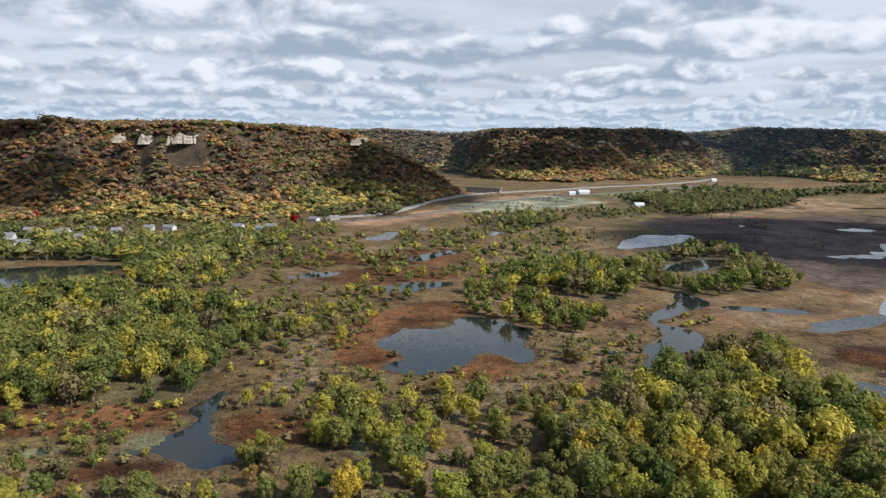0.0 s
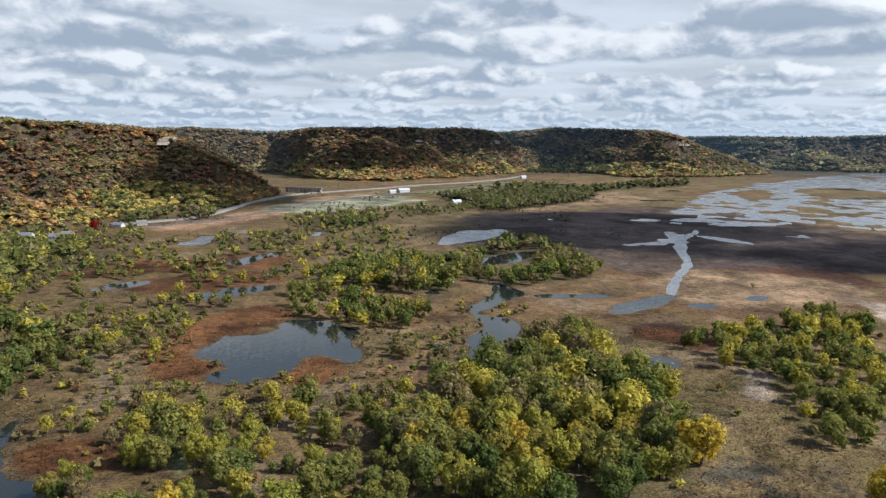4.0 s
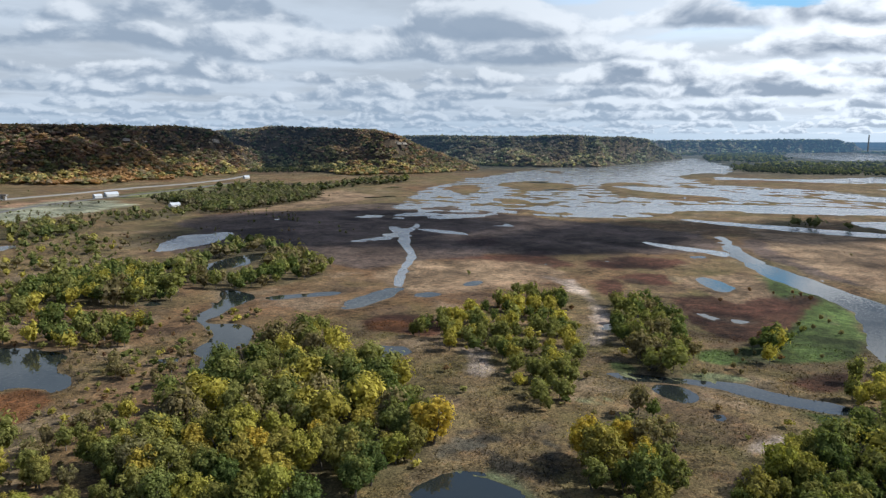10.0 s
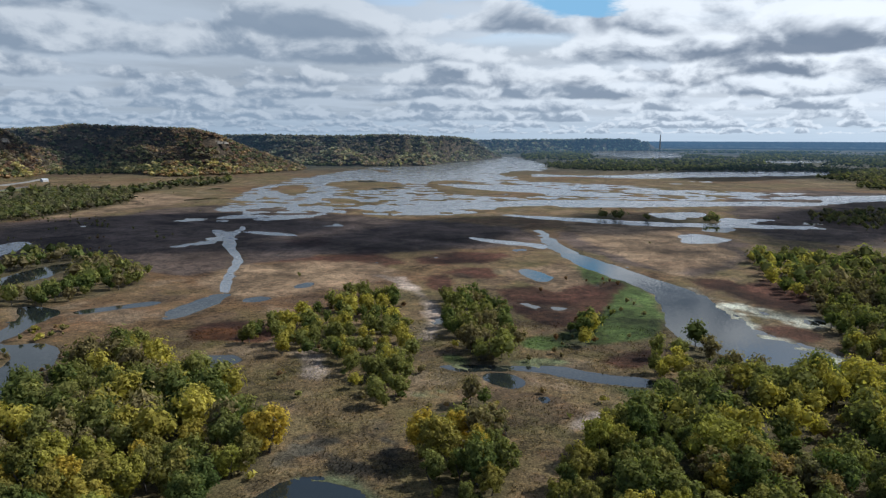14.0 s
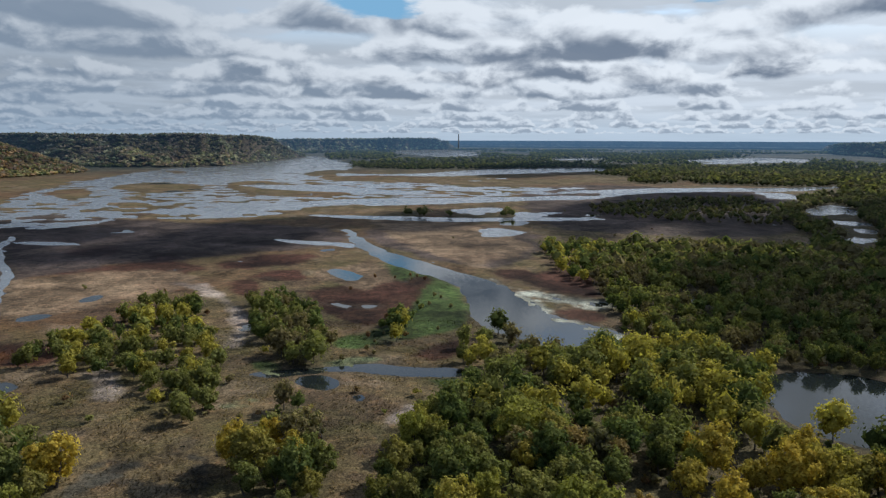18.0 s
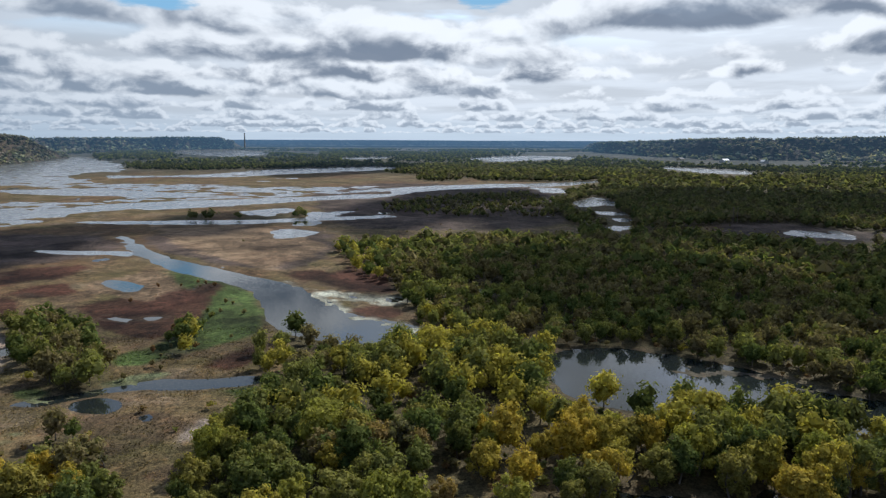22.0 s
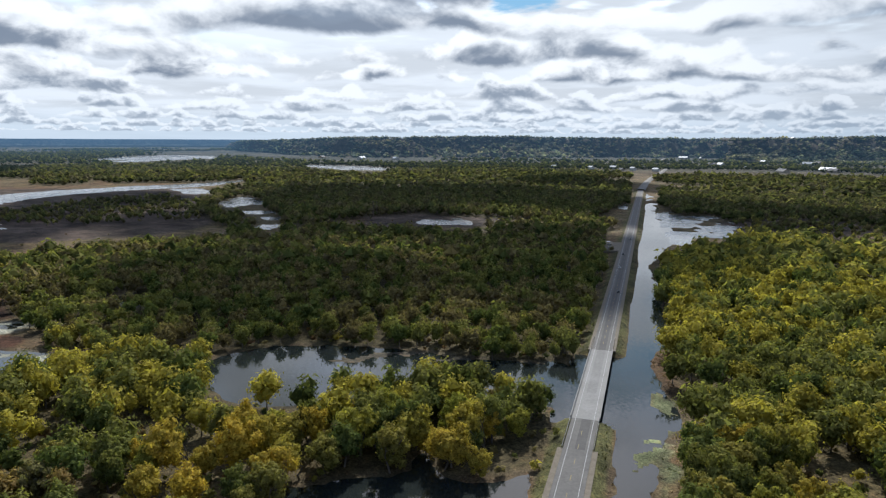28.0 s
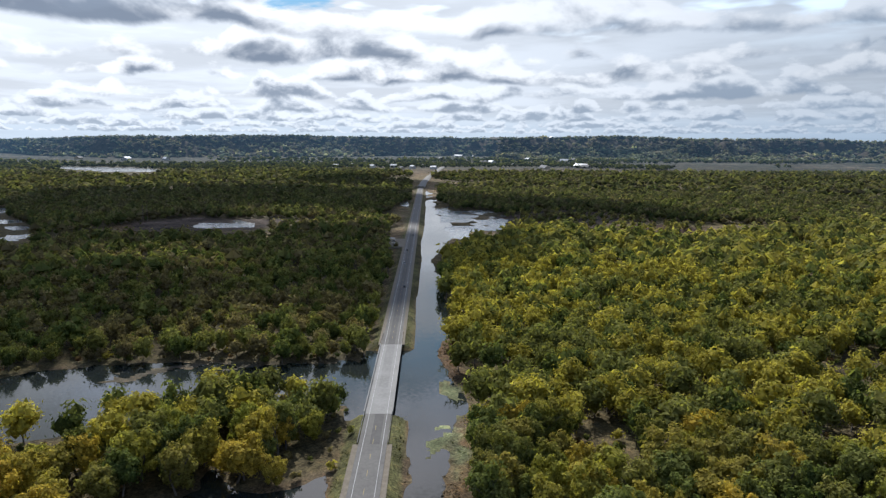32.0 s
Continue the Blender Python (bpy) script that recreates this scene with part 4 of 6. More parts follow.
radii = ring_radii()
azimuths = np.concatenate((np.arange(-46, 178, 0.38), np.arange(178, 314, 4.0)))
grid_a, grid_d = np.meshgrid(np.radians(azimuths), radii, indexing="ij")
plan_x, plan_y = grid_d * np.sin(grid_a), grid_d * np.cos(grid_a)
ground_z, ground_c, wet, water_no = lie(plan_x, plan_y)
na, nr = plan_x.shape
index = np.arange(na * nr).reshape(na, nr)
nxt = np.roll(index, -1, 0)
quads = np.stack((index[:, :-1], nxt[:, :-1], nxt[:, 1:], index[:, 1:]), -1).reshape(-1, 4)
gx, gy, gz, _ = settle(plan_x, plan_y, ground_z)
ground_verts = np.stack((gx, gy, gz), -1).reshape(-1, 3)
BACKDROP_FROM = 2300.0
beyond = np.hypot(plan_x, plan_y).ravel()[quads].min(1) > BACKDROP_FROM
for name, mat, sel, label, cat in (("ground", "ground", ~beyond, "marshy river valley floor with dry grass and rusty sedge", "ground"),
                                   ("backdrop", "far_ground", beyond, "far valley floor and hazy blue bluffs at the horizon", "backdrop")):
    used, flat = np.unique(quads[sel], return_inverse=True)
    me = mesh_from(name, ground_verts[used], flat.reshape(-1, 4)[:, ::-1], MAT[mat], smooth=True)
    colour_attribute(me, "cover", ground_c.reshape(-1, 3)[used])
    if name == "backdrop":
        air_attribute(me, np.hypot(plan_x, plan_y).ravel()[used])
    tagged(new(name, me), label, cat, kind="structure")

WATER_LABEL = {"pond": "shallow still marsh pond mirroring the grey clouds", "creek": "narrow shining creek winding through the marsh",
               "river": "wide slow river arm with pale margins of scum and painted glare", "canal": "straight channel of dark water beside the causeway",
               "lake": "broad shallow lake of pale silver water", "flats": "flooded mudflat of pools between grassy bars"}
wx, wy, wz, _ = settle(plan_x, plan_y, np.zeros_like(plan_x))
water_verts = np.stack((wx, wy, wz), -1).reshape(-1, 3)
wet_flat, no_flat = wet.ravel(), water_no.ravel()
near_water = (wet_flat[quads] > -14 - 0.012 * np.hypot(plan_x, plan_y).ravel()[quads]).any(1)
owner = no_flat[quads[np.arange(len(quads)), np.argmax(wet_flat[quads], 1)]]
for i, (kind, outline) in enumerate(WATER):
    q = quads[near_water & (owner == i)]
    if len(q) < 2:
        continue
    used, flat = np.unique(q, return_inverse=True)
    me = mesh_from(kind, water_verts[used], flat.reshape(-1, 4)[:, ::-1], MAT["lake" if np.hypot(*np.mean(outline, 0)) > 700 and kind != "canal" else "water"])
    tagged(new(kind, me), WATER_LABEL[kind], "water", kind="structure")


# ---- trees ----
GREEN, OLIVE, YELLOW, BROWN, ORANGE, RUST = (0.085, 0.110, 0.036), (0.158, 0.162, 0.052), (0.32, 0.272, 0.055), (0.172, 0.138, 0.074), (0.27, 0.16, 0.05), (0.16, 0.085, 0.052)
DUSK, BARE = (0.05, 0.062, 0.036), (0.125, 0.092, 0.072)
PALETTE = {"forest": (GREEN, OLIVE, GREEN, OLIVE, YELLOW, OLIVE, BROWN), "dense": (GREEN, OLIVE, BROWN, OLIVE, GREEN, BROWN), "gold": (OLIVE, YELLOW, OLIVE, YELLOW, GREEN, YELLOW, OLIVE), "yellow": (OLIVE, OLIVE, YELLOW, GREEN),
           "open": (OLIVE, GREEN, BROWN, OLIVE, YELLOW, BROWN, OLIVE), "thicket": (OLIVE, YELLOW, OLIVE, BROWN, YELLOW, GREEN, OLIVE), "bare": (BROWN, BROWN, OLIVE), "bushes": (GREEN, BROWN), "far": (DUSK, GREEN, DUSK, GREEN), "bluff": (OLIVE, BROWN, RUST, BROWN, GREEN, ORANGE, RUST, BARE, BROWN, RUST, GREEN, ORANGE), "foot": (YELLOW, OLIVE, GREEN, YELLOW, ORANGE, OLIVE, BROWN, ORANGE)}
CHANCE = {"forest": 0.95, "dense": 0.93, "gold": 0.87, "yellow": 0.82, "open": 0.62, "thicket": 0.74, "bare": 0.40, "bushes": 0.8, "far": 0.8}
HEIGHT = {"forest": (10.5, 18.5), "dense": (9, 16), "gold": (13.5, 19.5), "yellow": (9, 14), "open": (5.5, 11), "thicket": (7.5, 14.5), "bare": (5, 9), "bushes": (3, 5), "far": (9, 14), "bluff": (8, 14), "foot": (8, 14)}
dice = np.random.default_rng(7)


ICO = (1 + 5 ** 0.5) / 2
ICO_POINTS = np.array([(-1, ICO, 0), (1, ICO, 0), (-1, -ICO, 0), (1, -ICO, 0), (0, -1, ICO), (0, 1, ICO), (0, -1, -ICO), (0, 1, -ICO), (ICO, 0, -1), (ICO, 0, 1), (-ICO, 0, -1), (-ICO, 0, 1)]) / math.sqrt(1 + ICO * ICO)
ICO_FACES = [(i, j, k_) for i in range(12) for j in range(i + 1, 12) for k_ in range(j + 1, 12)
             if max(np.linalg.norm(ICO_POINTS[p] - ICO_POINTS[q]) for p, q in ((i, j), (j, k_), (i, k_))) < 1.1]
OCT_FACES = [((sx, 0, 0), (0, sy, 0), (0, 0, sz)) for sx in (-1, 1) for sy in (-1, 1) for sz in (-1, 1)]


def crown(leaves, size, lobes, spread=0.36, low=0.13, seed=0, fine=True):
    """Leaf clumps of a crown one metre high, as triangles, and each one's height share: ragged sprays over the rounded boughs that fill it."""
    g = np.random.default_rng(seed)
    n = max(lobes, 1)
    reach = g.uniform(0.6, 1.35, n) * 0.60 / math.sqrt(n)
    level = 1 - 2 * (np.arange(n) + 0.5) / n
    turn = np.arange(n) * 2.39996 + g.uniform(0, 6)
    flat = np.sqrt(1 - level ** 2)
    inset = max(0.25, 1 - 0.9 * 0.60 / math.sqrt(n) / spread)
    push = inset * g.uniform(0.55, 1.5, n)
    belly = np.where(level < 0, 1.0, 1.12)
    mid = np.stack((flat * np.cos(turn) * spread * push * belly, flat * np.sin(turn) * spread * push * belly, 0.53 + level * 0.42 * push), 1)
    mid[:, :2] += g.uniform(-0.05, 0.05, 2)
    mid[:, 2] = np.clip(mid[:, 2], low, 0.87)
    bough = np.array([[ICO_POINTS[i] for i in f] for f in ICO_FACES] if fine else OCT_FACES, float)
    core = []
    for m, r in zip(mid, reach):
        wob = bough * (r * g.uniform(0.45, 0.85, bough.shape[:1]))[:, None, None] * np.array((0.9, 0.9, 1.1))
        core.append(m + wob)
    core = np.concatenate(core)
    which = g.integers(0, n, leaves)
    way = g.normal(size=(leaves, 3))
    way[:, 2] = way[:, 2] + 0.45
    way /= np.linalg.norm(way, axis=1)[:, None]
    c = mid[which] + way * (reach[which] * g.uniform(0.6, 1.15, leaves) ** 1.0 * np.where(g.uniform(size=leaves) < 0.22, 1.25, 1.0))[:, None]
    outward = c - np.array((0, 0, 0.45))
    outward /= np.linalg.norm(outward, axis=1)[:, None] + 1e-6
    nrm = way * 0.75 + outward * 0.5 + g.normal(size=(leaves, 3)) * 0.4
    nrm /= np.linalg.norm(nrm, axis=1)[:, None]
    up = outward * 0.6 + np.array((0, 0, 0.9)) + g.normal(size=(leaves, 3)) * 0.45
    up -= nrm * (up * nrm).sum(1)[:, None]
    up /= np.linalg.norm(up, axis=1)[:, None] + 1e-9
    side = np.cross(nrm, up)
    s = (size * g.uniform(0.6, 1.35, leaves) * (1 + 0.5 * (way[:, 2] > 0.5)))[:, None]
    w = s * g.uniform(0.45, 0.85, (leaves, 1))
    v = np.stack((c - side * w - up * s * 0.6, c + side * w - up * s * g.uniform(0.3, 0.8, (leaves, 1)), c + up * s * 1.15 + side * w * g.uniform(-0.6, 0.6, (leaves, 1))), 1)
    v = np.concatenate((core, v))
    v[..., 2] = np.maximum(v[..., 2], 0.03)
    return v, np.clip(v[..., 2].mean(1), 0, 1)


def leaf_tint(base, share, g, much=0.45):
    """Leaves turn yellow from the top of a crown down."""
    base = np.asarray(base, float)
    ripe = np.clip(share * 1.5 - 0.75 + g.uniform(-0.25, 0.25, share.shape), 0, 1)[..., None]
    return base * (1 - much * ripe) + np.array((0.30, 0.26, 0.07)) * much * ripe


def limbs(height, seed, bare=False):
    """A leaning, forking trunk with tapered limbs."""
    g = random.Random(seed)
    bm = bmesh.new()

    def limb(a, b, ra, rb, sides=6):
        w = (b - a)
        q = w.to_track_quat("Z", "Y").to_matrix().to_4x4()
        bmesh.ops.create_cone(bm, cap_ends=False, segments=sides, radius1=ra, radius2=rb, depth=w.length, matrix=Matrix.Translation((a + b) / 2) @ q)

    fork = Vector((g.uniform(-0.3, 0.3), g.uniform(-0.3, 0.3), height * g.uniform(0.2, 0.3)))
    limb(Vector((0, 0, -0.4)), fork, height * 0.026, height * 0.02)
    for i in range(g.randint(4, 5)):
        a = i * 1.4 + g.uniform(-0.4, 0.4)
        tip = Vector((math.cos(a) * height * g.uniform(0.16, 0.3), math.sin(a) * height * g.uniform(0.16, 0.3), height * g.uniform(0.6, 0.82)))
        bend = fork.lerp(tip, 0.5) + Vector((math.cos(a), math.sin(a), 0)) * height * 0.04
        limb(fork, bend, height * 0.013, height * 0.009, 5)
        limb(bend, tip, height * 0.009, height * 0.003, 4)
        for j in range(2):
            limb(bend.lerp(tip, 0.3 + 0.3 * j), tip + Vector((g.uniform(-1, 1), g.uniform(-1, 1), g.uniform(-0.6, 0.3))) * height * 0.13, height * 0.005, height * 0.0015, 3)
    return bm


def scatter(inner, outer, cell, seed, low=-46, high=178):
    """Loosely even places of the plan between two distances."""
    g = np.random.default_rng(seed)
    n = int(2 * outer / cell) + 1
    x, y = np.meshgrid(np.arange(n) * cell - outer, np.arange(n) * cell - outer)
    x = x + g.uniform(-0.42, 0.42, x.shape) * cell
    y = y + g.uniform(-0.42, 0.42, y.shape) * cell
    d, a = np.hypot(x, y), np.degrees(np.arctan2(x, y))
    keep = (d > inner) & (d <= outer) & (a > low) & (a < high)
    return x[keep], y[keep]


def wood_kind(x, y):
    """The wood that a place lies in, as a number, -1 for none."""
    kind = np.full(x.shape, -1)
    wob = 3.5 * rough_noise(x / 16, y / 16, 2, 90)
    for i, (k_, outline) in enumerate(WOODS):
        m = depth_inside(outline, x, y, 12.0)
        kind = np.where(m + wob > 0, i, kind)
    return kind


def grow(x, y, seed, shrubs=0.0):
    """Which of the places carry a tree of the valley floor: place, height, colour, wood."""
    g = np.random.default_rng(seed)
    kind = wood_kind(x, y)
    names = [WOODS[i][0] if i >= 0 else "" for i in range(-1, len(WOODS))]
    names[0] = ""
    names = np.array(names)[kind + 1]
    belts = (names == "") & (np.hypot(x, y) > 2400) & (rough_noise(x / 600, y / 600, 4, 58) > 0.3)      # wooded belts of the far plain
    names = np.where(belts, "far", names)
    luck = g.uniform(size=x.shape)
    gaps = rough_noise(x / 45, y / 45, 3, 55)
    chance = np.zeros(x.shape)
    for n, p in CHANCE.items():
        chance = np.where(names == n, p - np.where(gaps < -0.55, 0.5, 0.0) * (n != "dense"), chance)
    d = np.hypot(x, y)
    clump = np.clip(rough_noise(x / 60, y / 60, 3, 56) * 2.0 - 0.5, 0, 1)
    az = np.degrees(np.arctan2(x, y))
    chance = np.where(names == "", shrubs * clump * np.where(az < 25, 1.0, 0.10), chance)
    hill, _ = rise(x, y)
    s, _ = wetness(x, y)
    across, along = off_road(x, y)
    clear = np.ones(x.shape, bool)
    for hx, hy in HOUSES:
        dh = math.hypot(hx, hy)
        across_h, along_h = (x * hy - y * hx) / dh, (x * hx + y * hy) / dh - dh
        clear &= ~((np.abs(across_h) < 11) & (along_h > -75) & (along_h < 9))
    look_at = np.where((d > 560) & (luck < chance) & clear)[0]
    for tall in (3.0, 6.0, 9.0, 12.0, 15.0):
        f = EYE_HEIGHT / (EYE_HEIGHT - tall)                         # flooded openings reach out before the far pools
        clear[look_at] &= wetness(x[look_at] * f, y[look_at] * f)[0] < 0.5
    keep = (luck < chance) & clear & (hill < 2) & (s < -0.2) & ((across > 13) | (d > 1900))
    x, y, names = x[keep], y[keep], names[keep]
    h, col = np.zeros(x.shape), np.zeros(x.shape + (3,))
    for n in (*CHANCE, ""):
        sel = names == n
        lo, hi = HEIGHT.get(n, (2.0, 4.5))
        h[sel] = g.uniform(lo, hi, sel.sum()) * np.where(g.uniform(size=sel.sum()) < 0.18, 0.68, 1.0)
        pal = np.array(PALETTE.get(n, (OLIVE, BROWN, RUST)))
        pick = np.clip(((0.5 + 0.35 * rough_noise(x[sel] / 50, y[sel] / 50, 2, 81) + g.uniform(-0.4, 0.4, sel.sum())) * len(pal)).astype(int), 0, len(pal) - 1)
        col[sel] = pal[pick] * g.uniform(0.8, 1.2, (sel.sum(), 1))
    return x, y, h, col, names


def woodland(name, label, x, y, z, h, col, leaves, size, lobes, trunk=True, wide=1.0, mat="wood_leaf", fine=False, ripe=0.45):
    """Many trees joined into one growth."""
    g = np.random.default_rng(len(x))
    corners = 3
    kinds = [crown(leaves, size, lobes, seed=100 + i, fine=fine) for i in range(10)]
    pick = g.integers(0, 10, len(x))
    yaw = g.uniform(0, 6.283, len(x))
    px, py, pz, f = settle(x, y, z)
    all_v, all_c, all_d = [], [], []
    for i, (v, share) in enumerate(kinds):
        sel = np.where(pick == i)[0]
        if not len(sel):
            continue
        c, s = np.cos(yaw[sel]), np.sin(yaw[sel])
        sc = (h[sel] * f[sel])
        w = wide * g.uniform(0.85, 1.2, len(sel)) * sc
        vx = (v[None, ..., 0] * c[:, None, None] - v[None, ..., 1] * s[:, None, None]) * w[:, None, None] + px[sel][:, None, None]
        vy = (v[None, ..., 0] * s[:, None, None] + v[None, ..., 1] * c[:, None, None]) * w[:, None, None] + py[sel][:, None, None]
        vz = np.broadcast_to(v[None, ..., 2], vx.shape) * sc[:, None, None] + pz[sel][:, None, None]
        all_v.append(np.stack((vx, vy, vz), -1).reshape(-1, 3))
        t = leaf_tint(col[sel][:, None, :], np.broadcast_to(share[None], (len(sel), len(share))), g, ripe)
        all_c.append(np.repeat(t.reshape(-1, 3), corners, 0))
        all_d.append(np.repeat(np.hypot(x[sel], y[sel]), len(share) * corners))
    verts, cols = np.concatenate(all_v), np.concatenate(all_c)
    me = mesh_from(name, verts, np.arange(len(verts)).reshape(-1, corners), MAT[mat])
    colour_attribute(me, "tint", cols)
    if mat == "far_leaf":
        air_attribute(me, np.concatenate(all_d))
    ob = tagged(new(name, me), label, "trees", kind="stuff")
    if trunk:
        r, top = (h * f * 0.028), h * f * 0.5
        ring = []
        for a in (0.3, 2.4, 4.5):
            ring.append(np.stack((px + r * math.cos(a), py + r * math.sin(a), pz - 0.3), -1))
        ring.append(np.stack((px, py, pz + top), -1))
        v = np.stack(ring, 1).reshape(-1, 3)
        b = np.arange(len(px))[:, None] * 4
        faces = np.concatenate((b + np.array((0, 1, 3)), b + np.array((1, 2, 3)), b + np.array((2, 0, 3))))
        tm = mesh_from("trunks", v, faces, MAT["bark"])
        t_ob = tagged(new("trunks", tm), "thin grey-brown trunks", kind="stuff")
        t_ob.parent = ob
    return ob


def land_z(x, y):
    z, _, _, _ = lie(x, y)
    return z


# single trees of the nearer woods
tx, ty = scatter(178, 600, 9.4, 1)
tx, ty, th, tc, tn = grow(tx, ty, 2, shrubs=0.85)
td = np.hypot(tx, ty)
order = np.argsort(td)
tx, ty, th, tc, tn, td = tx[order], ty[order], th[order], tc[order], tn[order], td[order]
ta = np.degrees(np.arctan2(tx, ty))
single = np.zeros(len(tx), bool)
single[np.where((ta > -36) & (ta < 166) & (th > 5.5))[0][:300]] = True
TREE_LOOK = {"green": (GREEN, "broad green floodplain tree still in full leaf"), "olive": (OLIVE, "olive-green floodplain tree beginning to turn"),
             "yellow": (YELLOW, "golden-yellow autumn tree standing in the flooded wood"), "brown": (BROWN, "sparse grey-brown marsh tree with thinning leaves")}
masters = {}
for look_name, (base, label) in TREE_LOOK.items():
    for i in range(4):
        seed = 300 + i * 7 + len(masters)
        few = 1200 if look_name == "brown" else 2700
        v, share = crown(few, 0.0245, 20 + 4 * i, spread=0.30 + 0.04 * (i % 3), low=0.13, seed=seed)
        me = mesh_from("crown", v.reshape(-1, 3), np.arange(len(v) * 3).reshape(-1, 3), MAT["leaf"])
        g = np.random.default_rng(seed)
        colour_attribute(me, "tint", np.repeat(leaf_tint(np.array(base), share, g), 3, 0))
        thing = tagged(new("tree"), label, "tree", "trees of the near woods")
        part("trunk", limbs(1.0, seed), MAT["bark"], thing)
        c_ob = new("crown", me)
        c_ob.parent = thing
        masters[look_name, i] = thing
bases = np.array([TREE_LOOK[n][0] for n in TREE_LOOK])
used_master = set()
zs = land_z(tx, ty)
for n in np.where(single)[0]:
    nearest = list(TREE_LOOK)[int(np.argmin(((bases - tc[n]) ** 2).sum(1)))]
    key = (nearest, int(dice.integers(0, 4)))
    m = pose(float(tx[n]), float(ty[n]), float(zs[n]), 0, 0, float(dice.uniform(0, 360)))
    wide = float(th[n] * dice.uniform(0.9, 1.2))
    thing = masters[key]
    if key in used_master:
        thing = copy_thing(thing, m)
    used_master.add(key)
    thing.matrix_basis = m @ Matrix.Diagonal((wide, wide, float(th[n]), 1))
for key, thing in masters.items():
    if key not in used_master:
        for c_ob in list(thing.children):
            bpy.data.objects.remove(c_ob)
        bpy.data.objects.remove(thing)

# low shrubs under and between the nearer trees
sx_, sy_ = scatter(180, 460, 5.6, 41)
s_kind = wood_kind(sx_, sy_)
s_names = np.array([WOODS[i][0] if i >= 0 else "" for i in s_kind])
s_wet, _ = wetness(sx_, sy_)
s_across, _ = off_road(sx_, sy_)
s_edge = np.clip(rough_noise(sx_ / 28, sy_ / 28, 3, 61) + 0.25, 0, 1)
s_chance = np.where((s_names == "open") | (s_names == "bare"), 0.55, np.where(s_names == "", np.where(np.degrees(np.arctan2(sx_, sy_)) < 22, 0.45, 0.025) * s_edge, 0.3))
keep = (dice.uniform(size=sx_.shape) < s_chance) & (s_wet < -0.6) & (s_across > 9)
sx_, sy_ = sx_[keep], sy_[keep]
s_col = np.array((BROWN, OLIVE, RUST, BROWN, YELLOW, GREEN))[dice.integers(0, 6, len(sx_))] * dice.uniform(0.7, 1.15, (len(sx_), 1))
woodland("undergrowth", "grey-brown and olive marsh shrubs", sx_, sy_, land_z(sx_, sy_), dice.uniform(1.6, 4.2, len(sx_)), s_col, 34, 0.15, 3, trunk=False, wide=1.3)

rest = ~single
for name, lo, hi, leaves, size, label in (("floodplain_trees", 0, 400, 560, 0.037, "floodplain trees in green, olive and yellow leaf"),
                                          ("marsh_trees", 400, 601, 150, 0.054, "marsh-edge trees and shrubs in mixed autumn leaf")):
    sel = rest & (td > lo) & (td <= hi)
    woodland(name, label, tx[sel], ty[sel], zs[sel], th[sel], tc[sel], leaves, size, 9, wide=1.04, ripe=0.32)
for name, lo, hi, cell, leaves, size, lobes, label in (("valley_woods", 600, 1500, 10.0, 24, 0.092, 3, "dense valley woods of olive and green crowns"),
                                                      ("far_valley_woods", 1500, 3300, 20.0, 5, 0.22, 2, "distant wooded belt across the valley floor"),
                                                      ("horizon_woods", 3300, 9000, 42.0, 5, 0.26, 1, "thin line of woods near the horizon")):
    x, y = scatter(lo, hi, cell, int(lo))
    x, y, h, c, n = grow(x, y, int(lo) + 1, shrubs=0.5 if lo < 1000 else 0.05)
    h = h * (1.0 if cell < 30 else 1.15)
    dull = np.clip((np.hypot(x, y) - 500) / 900, 0, 1)[:, None]               # distance haze painted into the leaf colours, duller and greyer far off
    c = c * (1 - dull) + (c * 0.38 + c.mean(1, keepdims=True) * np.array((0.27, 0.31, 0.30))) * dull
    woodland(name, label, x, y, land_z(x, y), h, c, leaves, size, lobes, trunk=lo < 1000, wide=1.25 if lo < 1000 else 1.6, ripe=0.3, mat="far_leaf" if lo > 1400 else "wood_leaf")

def on_slope(az, height):
    """Where the bluffs reach a height in a bearing."""
    d = np.arange(850.0, 4000.0, 2.0)
    x, y = d * math.sin(radians(az)), d * math.cos(radians(az))
    z, _ = rise(x, y)
    hit = np.where(z > height)[0]
    i = hit[0] if len(hit) else int(np.argmax(z))
    return float(x[i]), float(y[i]), float(z[i])


OUTCROPS = ((-24.3, 101, 50, 20), (-22.7, 103, 34, 21), (-20.9, 101, 26, 21), (-19.7, 100, 60, 22), (-6.7, 101, 44, 17), (12.6, 104, 26, 13), (13.8, 102, 18, 10), (18.7, 100, 40, 18), (33.0, 97, 70, 13), (34.4, 96, 40, 11))

